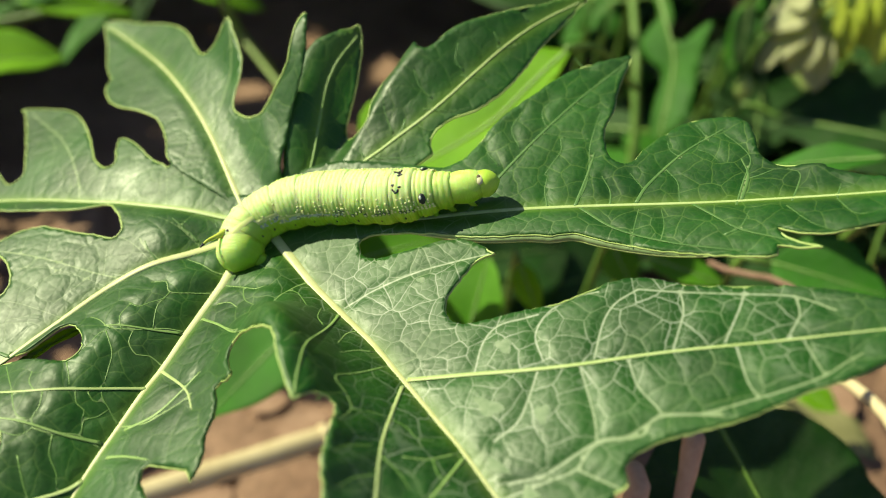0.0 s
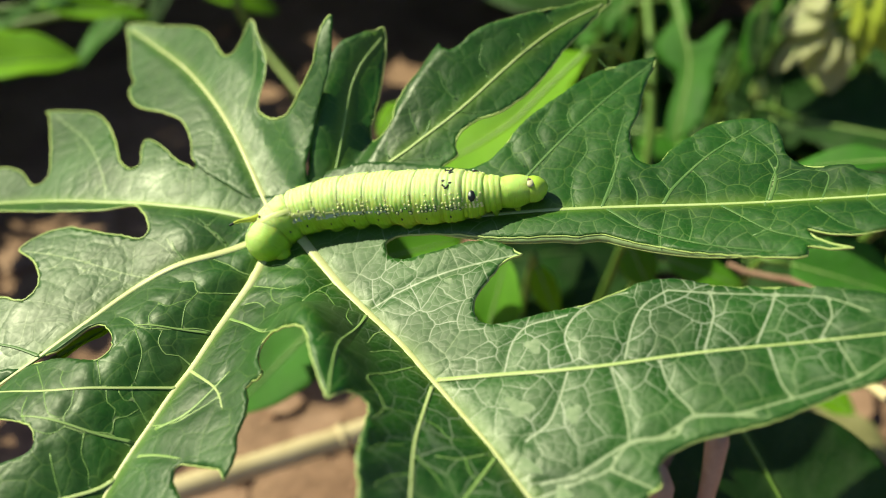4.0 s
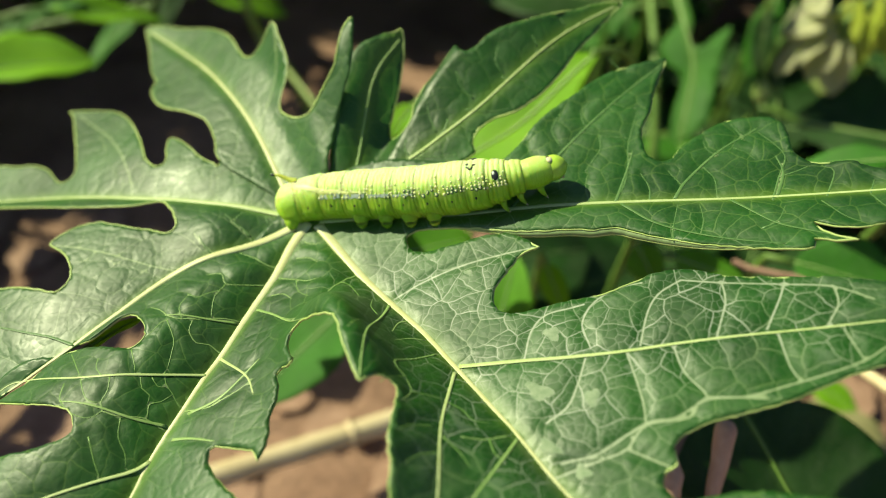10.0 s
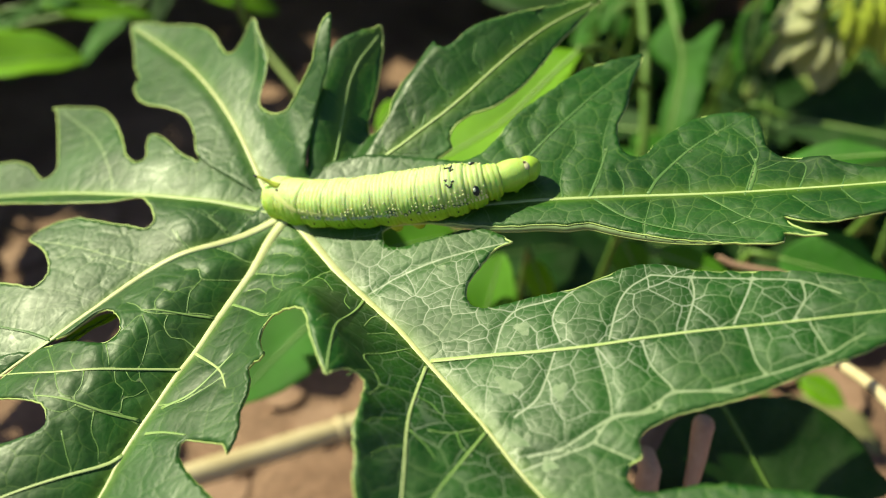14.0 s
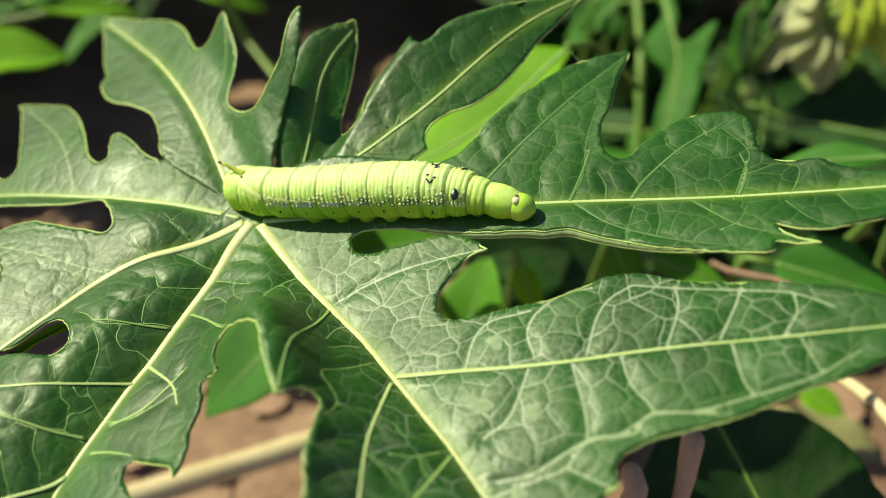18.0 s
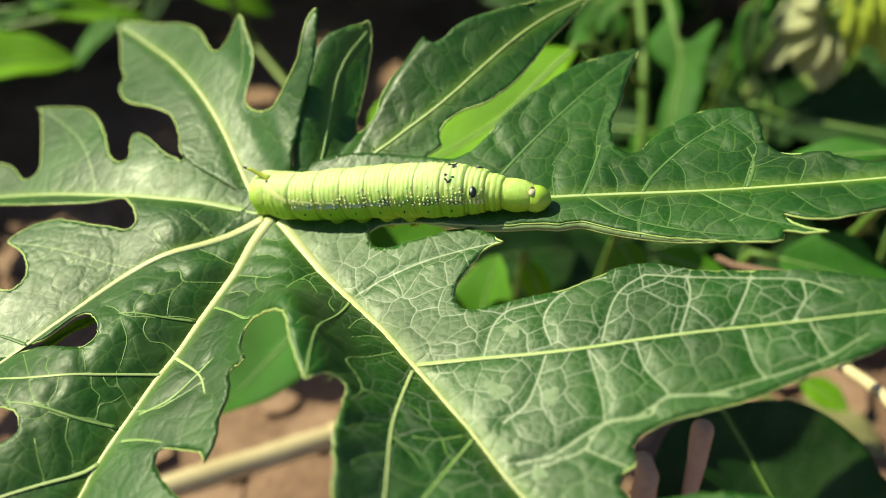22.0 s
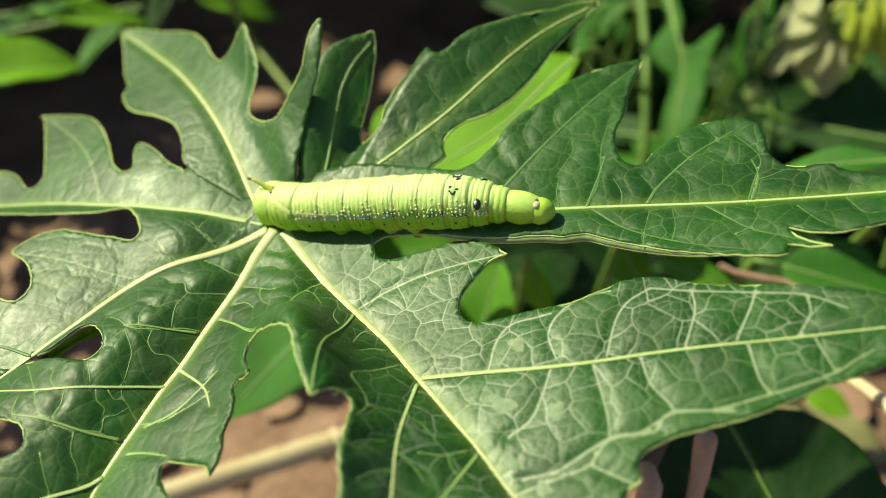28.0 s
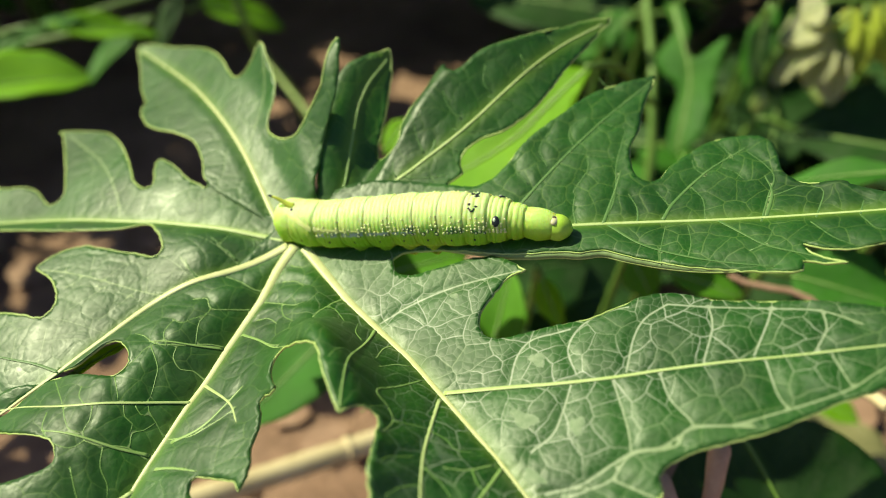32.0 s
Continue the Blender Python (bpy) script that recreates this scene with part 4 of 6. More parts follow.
# ---- the caterpillar ----
def skin_material():
    m, nodes, links, skin = nodes_of("caterpillar_skin")
    at = nodes.new("ShaderNodeTexCoord").outputs["Object"]
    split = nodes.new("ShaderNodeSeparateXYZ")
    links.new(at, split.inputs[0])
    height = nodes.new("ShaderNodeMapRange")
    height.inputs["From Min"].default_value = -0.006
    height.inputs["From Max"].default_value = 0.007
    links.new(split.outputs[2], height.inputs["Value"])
    # pale back is the larva's own colour, with some glancing sun painted in
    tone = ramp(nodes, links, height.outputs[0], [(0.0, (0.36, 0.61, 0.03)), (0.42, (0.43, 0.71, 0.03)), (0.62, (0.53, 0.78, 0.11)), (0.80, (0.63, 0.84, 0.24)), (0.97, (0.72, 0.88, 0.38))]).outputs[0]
    spots = add(nodes, "ShaderNodeTexNoise", Scale=420.0, Detail=4.0, Roughness=0.6)
    links.new(at, spots.inputs["Vector"])
    tone = mix(nodes, links, 0.3, tone, ramp(nodes, links, spots.outputs["Fac"], [(0.3, grey(0.62)), (0.7, grey(1.0))]).outputs[0], "MULTIPLY")
    links.new(tone, skin.inputs["Base Color"])
    skin.inputs["Roughness"].default_value = 0.58
    skin.inputs["Subsurface Weight"].default_value = 0.8
    skin.inputs["Subsurface Radius"].default_value = (0.7, 1.0, 0.25)
    skin.inputs["Subsurface Scale"].default_value = 0.004
    squash = nodes.new("ShaderNodeVectorMath")
    squash.operation = "MULTIPLY"
    squash.inputs[1].default_value = (1.0, 0.22, 0.22)
    links.new(at, squash.inputs[0])
    rings = add(nodes, "ShaderNodeTexNoise", Scale=900.0, Detail=3.0, Roughness=0.6)
    links.new(squash.outputs[0], rings.inputs["Vector"])
    b = add(nodes, "ShaderNodeBump", Strength=0.6, Distance=0.0004)
    links.new(maths(nodes, links, "ADD", rings.outputs["Fac"], maths(nodes, links, "MULTIPLY", spots.outputs["Fac"], 0.5)), b.inputs["Height"])
    links.new(b.outputs[0], skin.inputs["Normal"])
    return m


SKIN = skin_material()
HEAD_SKIN = plain("head_skin", (0.42, 0.68, 0.05), (0.54, 0.78, 0.10), 300.0, 0.4, 0.2, 0.0002)
BLACK = plain("black_marking", (0.008, 0.01, 0.012), (0.03, 0.035, 0.045), 400.0, 0.35, 0.2, 0.0002)
DOT = plain("cream_dot", (0.74, 0.78, 0.30), (0.86, 0.88, 0.48), 300.0, 0.4, 0.2, 0.0002)
WHITE = plain("white_marking", (0.66, 0.72, 0.62), (0.8, 0.84, 0.78), 300.0, 0.4, 0.2, 0.0002)
RING = plain("dot_ring", (0.05, 0.11, 0.05), (0.13, 0.22, 0.11), 500.0, 0.5, 0.2, 0.0002)
BLUE_GREY = plain("blue_grey_stripe", (0.34, 0.46, 0.32), (0.60, 0.68, 0.60), 500.0, 0.5, 0.2, 0.0002)
YELLOW = plain("yellow_stripe", (0.68, 0.76, 0.20), (0.78, 0.83, 0.38), 300.0, 0.45, 0.2, 0.0002)
PINK = plain("pink_mark", (0.5, 0.36, 0.24), (0.62, 0.46, 0.32), 300.0, 0.5, 0.2, 0.0002)
CREAM = plain("cream_mark", (0.62, 0.56, 0.34), (0.76, 0.70, 0.48), 300.0, 0.5, 0.2, 0.0002)
BROWN = plain("brown_spot", (0.07, 0.05, 0.02), (0.12, 0.09, 0.04), 300.0, 0.5, 0.2, 0.0002)
HORN = plain("horn_skin", (0.5, 0.58, 0.05), (0.62, 0.66, 0.1), 300.0, 0.4, 0.3, 0.0002)

# tail to head: start and end along the body, radius (mm) at both ends and the middle, folds
SEGMENTS = [
    ("tail_segment", 0.0, 0.105, 4.6, 6.0, 5.9, 2),
    ("abdomen_segment", 0.085, 0.19, 5.9, 6.4, 6.3, 4),
    ("abdomen_segment", 0.18, 0.275, 6.2, 6.5, 6.5, 6),
    ("abdomen_segment", 0.265, 0.365, 6.4, 6.8, 6.7, 6),
    ("abdomen_segment", 0.355, 0.45, 6.6, 6.9, 6.8, 6),
    ("abdomen_segment", 0.44, 0.53, 6.7, 7.0, 6.9, 6),
    ("abdomen_segment", 0.52, 0.61, 6.8, 7.0, 6.9, 6),
    ("abdomen_segment", 0.60, 0.685, 6.8, 7.0, 6.8, 5),
    ("abdomen_segment", 0.675, 0.755, 6.5, 6.7, 6.2, 4),
    ("thorax_segment", 0.745, 0.815, 5.8, 5.8, 5.1, 4),
    ("thorax_segment", 0.805, 0.865, 4.7, 4.7, 4.1, 3),
    ("thorax_segment", 0.855, 0.945, 3.7, 4.1, 3.4, 0),
    ("head", 0.93, 1.0, 3.0, 3.3, 2.4, 0),
]
LENGTH = 83.0


def skin_radius(u, first, middle, last):
    """Radius along a segment, u from 0 (tail end) to 1."""
    return 1.05 * (first + (last - first) * u + 4 * (middle - (first + last) / 2) * u * (1 - u))


def crease(u, folds):
    """Depth of the folds of the skin at u."""
    if not folds:
        return 0.0
    rolls = (0.15 + 0.12 * u + 0.07 * math.sin(7 * u)) * (1 - abs(math.sin(math.pi * folds * u)) ** 0.7)
    return rolls + 0.1 * math.exp(-(u / 0.07) ** 2) + 0.18 * math.exp(-((1 - u) / 0.07) ** 2)


def segment_mesh(first, middle, last, folds, half, cap_tail, cap_head, seed, deep):
    """A ringed barrel along x, rounded in at its ends."""
    rings, sides = (10 * folds if folds else 18), 48
    over = 0.10
    verts, faces = [], []
    stations = []
    for i in range(rings + 1):
        u = -over + (1 + 2 * over) * i / rings
        r = skin_radius(min(max(u, 0), 1), first, middle, last)
        if u < 0.06:
            r *= 1 - (0.9 if cap_tail else 0.08) * ((0.06 - u) / (0.06 + over)) ** 2.2
        if u > 0.94:
            r *= 1 - (0.9 if cap_head else 0.08) * ((u - 0.94) / (0.06 + over)) ** 2.2
        if cap_head and u > 0.5:
            r *= math.sqrt(max(0.02, 1 - ((u - 0.5) / (0.5 + over)) ** 2 * 0.9))
        if cap_tail and u < 0.5:
            r *= math.sqrt(max(0.02, 1 - ((0.5 - u) / (0.5 + over)) ** 2 * 0.8))
        stations.append((u, (2 * u - 1) * half, r))
    for u, x, smooth in stations:
        for k in range(sides):
            a = 2 * math.pi * k / sides
            drift = u + 0.05 * noise.noise((seed * 5, 1.3 * math.cos(a), 1.3 * math.sin(a))) + 0.02 * noise.noise((x * 0.6, 3 * math.cos(a) + seed, 3 * math.sin(a)))
            r = smooth - deep * crease(min(max(drift, 0), 1), folds) * (1 + 0.8 * noise.noise((x * 0.8 + seed, 1.7 * math.cos(a), 1.7 * math.sin(a))))
            lump = 1 + 0.035 * noise.noise((x * 0.35 + seed * 7, 2.2 * math.cos(a), 2.2 * math.sin(a)))
            side_fold = 0.11 * math.exp(-((math.sin(a) + 0.42) / 0.2) ** 2) * math.sin(math.pi * min(max((x / half + 1) / 2, 0), 1)) ** 0.8 + 0.012 * noise.noise((x * 0.9 + seed * 3, 5 * math.cos(a), 5 * math.sin(a)))
            y, z = r * (lump + side_fold) * math.cos(a), r * lump * math.sin(a)
            if z < 0:
                z *= 1.06
            verts.append((x * 0.001, y * 0.001, z * 0.001))
    for i in range(rings):
        for k in range(sides):
            a, b = i * sides + k, i * sides + (k + 1) % sides
            faces.append((a, a + sides, b + sides, b))
    faces.append(tuple(range(sides)))
    faces.append(tuple(range(rings * sides, (rings + 1) * sides))[::-1])
    return verts, faces


def on_skin(u, degrees, spec, lift=0.0):
    """A point on a segment: u along it, degrees down from the back on the near side (minus: far side)."""
    name, start, end, first, middle, last, folds = spec
    r = skin_radius(u, first, middle, last) + lift
    a = radians(degrees)
    z = r * math.cos(a)
    return Vector(((2 * u - 1) * (end - start) * LENGTH / 2, -r * math.sin(a), z * (1.06 if z < 0 else 1))) * 0.001


def bead(bm, place, size, stretch=(1, 1, 1)):
    m = Matrix.Translation(place) @ Matrix.Diagonal((size * stretch[0] * 0.001, size * stretch[1] * 0.001, size * stretch[2] * 0.001, 1))
    bmesh.ops.create_icosphere(bm, subdivisions=2, radius=1.0, matrix=m)


def disc(bm, u, degrees, spec, along, across, height, sink=0.1):
    """A flat rounded spot set into the skin."""
    a = radians(degrees)
    out = Vector((0, -math.sin(a), math.cos(a)))
    x = Vector((1, 0, 0))
    m = Matrix((x, out.cross(x), out)).transposed().to_4x4()
    m.translation = on_skin(u, degrees, spec, -sink)
    bmesh.ops.create_icosphere(bm, subdivisions=2, radius=0.001, matrix=m @ Matrix.Diagonal((along, across, height, 1)))


def decal(name, spec, material, parent, u0, u1, a0, a1, lift=0.06, wave=0.0, label="", n=14):
    """A thin strip of colour that lies on the skin between two places along the segment and round it."""
    bm = bmesh.new()
    rows = []
    for i in range(n + 1):
        u = u0 + (u1 - u0) * i / n
        lo = a0[0] + (a0[1] - a0[0]) * i / n + wave * math.sin(i * 2.1)
        hi = a1[0] + (a1[1] - a1[0]) * i / n + wave * math.sin(i * 1.3 + 1)
        rows.append([bm.verts.new(on_skin(u, lo + (hi - lo) * k / 4, spec, lift * (0.2 if k in (0, 4) else 1))) for k in range(5)])
    for p, q in zip(rows, rows[1:]):
        for k in range(4):
            bm.faces.new((p[k], q[k], q[k + 1], p[k + 1]))
    bmesh.ops.recalc_face_normals(bm, faces=bm.faces)
    return part(name, bm, material, parent, label)


def limb(name, points, radii, material, parent, label=""):
    p = smooth_line(points, 0.35)
    r = np.interp(np.linspace(0, 1, len(p)), np.linspace(0, 1, len(radii)), radii)
    v, f = tube(p * 0.001, r * 0.001, 10)
    return mesh_object(name, v, f, material, parent, label)


def caterpillar():
    body = base("caterpillar", Matrix.Translation(HUB), "plump lime green hawk moth caterpillar with a pale side stripe", "caterpillar")
    rng = random.Random(5)
    pieces = []
    for i, spec in enumerate(SEGMENTS):
        name, start, end, first, middle, last, folds = spec
        half = (end - start) * LENGTH / 2
        v, f = segment_mesh(first, middle, last, folds, half, i == 0, name == "head", i, 1.5 if name == "thorax_segment" else 1.2 if i == 8 else 0.62)
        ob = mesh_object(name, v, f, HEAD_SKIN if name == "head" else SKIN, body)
        pieces.append(ob)
        if 2 <= i <= 9:
            dots, rings_bm = bmesh.new(), bmesh.new()
            for hand in (1, -1):
                for k in range(6):
                    tall = k == 5 or i > 6 and k in (2, 3)
                    for n, row in enumerate((77, 70, 62, 53, 43)):
                        chance = (0.85, 0.75, 0.55, 0.3, 0.08)[n] if not tall else (0.95, 0.9, 0.85, 0.7, 0.5)[n]
                        if rng.random() < chance * (0.75 if i < 4 else 1):
                            u, down, size = (k + 0.5) / 6 + rng.uniform(-.02, .02), hand * (row + rng.uniform(-3, 3)), rng.uniform(0.26, 0.48 - 0.03 * n)
                            disc(dots, u, down, spec, size, size, 0.24, 0.03)
                            if n == 0 and k > 1 and i < 9 or n == 1 and k > 2 and 4 < i < 8:
                                disc(rings_bm, u, down, spec, size + 0.2, size + 0.22, 0.16, 0.06)
            part("cream_dots", dots, DOT, ob)
            part("dot_rings", rings_bm, RING, ob, "dark rings round the pale dots")
        if 1 <= i <= 8:
            for hand in (1, -1):
                bm = bmesh.new()
                disc(bm, 0.5, hand * 98, spec, 0.25, 0.45, 0.3, 0.0)
                part("spiracle", bm, BLACK, ob)
        if 2 <= i <= 5:
            for hand in (1, -1):
                wide = (5, 4.5, 3.2, 2.2)[i - 2]
                decal("side_stripe", spec, BLUE_GREY, ob, 0.12, 0.9, (hand * (75 - wide), hand * (75 - wide)), (hand * (76 + wide), hand * (76 + wide)), 0.03, 1.2)
        if i in (1, 2, 3):
            for hand in (1, -1):
                a, b = ((18, 54), (54, 62), (62, 67))[i - 1]
                decal("yellow_line", spec, YELLOW, ob, 0.0, 1.0, (hand * a, hand * b), (hand * (a + (16, 13, 8)[i - 1]), hand * (b + (13, 8, 2)[i - 1])), 0.09)
        if 3 <= i <= 6:
            for hand in (1, -1):
                foot = on_skin(0.5, hand * 147, spec) * 1000
                limb("proleg", [foot * 0.4, foot * 0.75 + Vector((0, -hand * 0.5, -0.2)), foot + Vector((0.1, -hand * 0.5, -0.5)), foot + Vector((0.1, -hand * 0.3, -1.7)), foot + Vector((0.2, -hand * 0.1, -2.7)), foot + Vector((0.2, 0, -3.0))], [3.9, 3.9, 3.3, 2.3, 1.5, 0.7], SKIN, ob)
        if i == 0:
            for hand in (1, -1):
                foot = on_skin(0.45, hand * 135, spec) * 1000
                limb("clasper", [foot * 0.7, foot, foot + Vector((-0.3, 0, -1.6))], [2.6, 2.2, 1.3], SKIN, ob)
        if i == 1:
            root = on_skin(0.05, 0, spec, -0.6) * 1000
            limb("horn", [root, root + Vector((-2.2, 0, 1.3)), root + Vector((-4.6, 0, 3.0)), root + Vector((-6.6, 0, 3.7))], [1.1, 0.75, 0.5, 0.3], HORN, ob, "yellow tail horn")
            limb("horn_tip", [root + Vector((-6.0, 0, 3.5)), root + Vector((-7.2, 0, 3.9))], [0.42, 0.3], BLACK, ob, "dark tip of the horn")
            bm = bmesh.new()
            bead(bm, on_skin(0.1, 14, spec, 0.0), 0.4)
            part("dark_spot", bm, BLACK, ob)
        if i in (9, 10, 11):
            for hand in (1, -1):
                foot = on_skin(0.55, hand * 150, spec) * 1000
                leg = limb("leg", [foot * 0.8, foot + Vector((0.3, -hand * 0.3, -1.0)), foot + Vector((0.9, -hand * 0.1, -2.3)), foot + Vector((1.4, 0, -3.2))], [1.2, 0.9, 0.55, 0.2], SKIN, ob)
                limb("claw", [foot + Vector((1.25, 0, -2.9)), foot + Vector((1.7, 0, -3.7))], [0.3, 0.1], PINK, leg)
        if i == 9:
            for hand in (1, -1):
                bm = bmesh.new()
                disc(bm, 0.5, hand * 50, spec, 1.05, 1.55, 0.5, 0.12)
                eye = part("eyespot", bm, BLACK, ob, "black ringed eyespot")
                bm = bmesh.new()
                disc(bm, 0.46, hand * 46, spec, 0.5, 0.7, 0.5, 0.02)
                part("eyespot_centre", bm, WHITE, eye)
        if i == 8:
            for hand in (1, -1):
                for k in range(9):
                    bm = bmesh.new()
                    disc(bm, 0.42 + rng.uniform(-.17, .17), hand * (20 + rng.uniform(-9, 11)), spec, rng.uniform(0.2, 0.6), rng.uniform(0.18, 0.42), 0.3, 0.05)
                    part("dark_fleck", bm, BLACK, ob)
        if name == "head":
            bm = bmesh.new()
            bead(bm, on_skin(0.22, 12, spec, -0.35), 1.5, (0.75, 1.1, 0.5))
            mark = part("pink_mark", bm, CREAM, ob)
            bm = bmesh.new()
            bead(bm, on_skin(0.2, 2, spec, 0.1), 0.62, (1.0, 0.9, 0.5))
            part("brown_spot", bm, BROWN, mark)
            for hand in (1, -1):
                for k in range(3):
                    bm = bmesh.new()
                    bead(bm, on_skin(0.72, hand * (100 + 12 * k), spec, -0.9), 0.28)
                    part("eye", bm, BLACK, ob)
                limb("mouthpart", [on_skin(0.7, hand * 150, spec) * 700, on_skin(0.8, hand * 155, spec) * 1000], [0.8, 0.4], PINK, ob)
    return pieces


crawler_pieces = caterpillar()

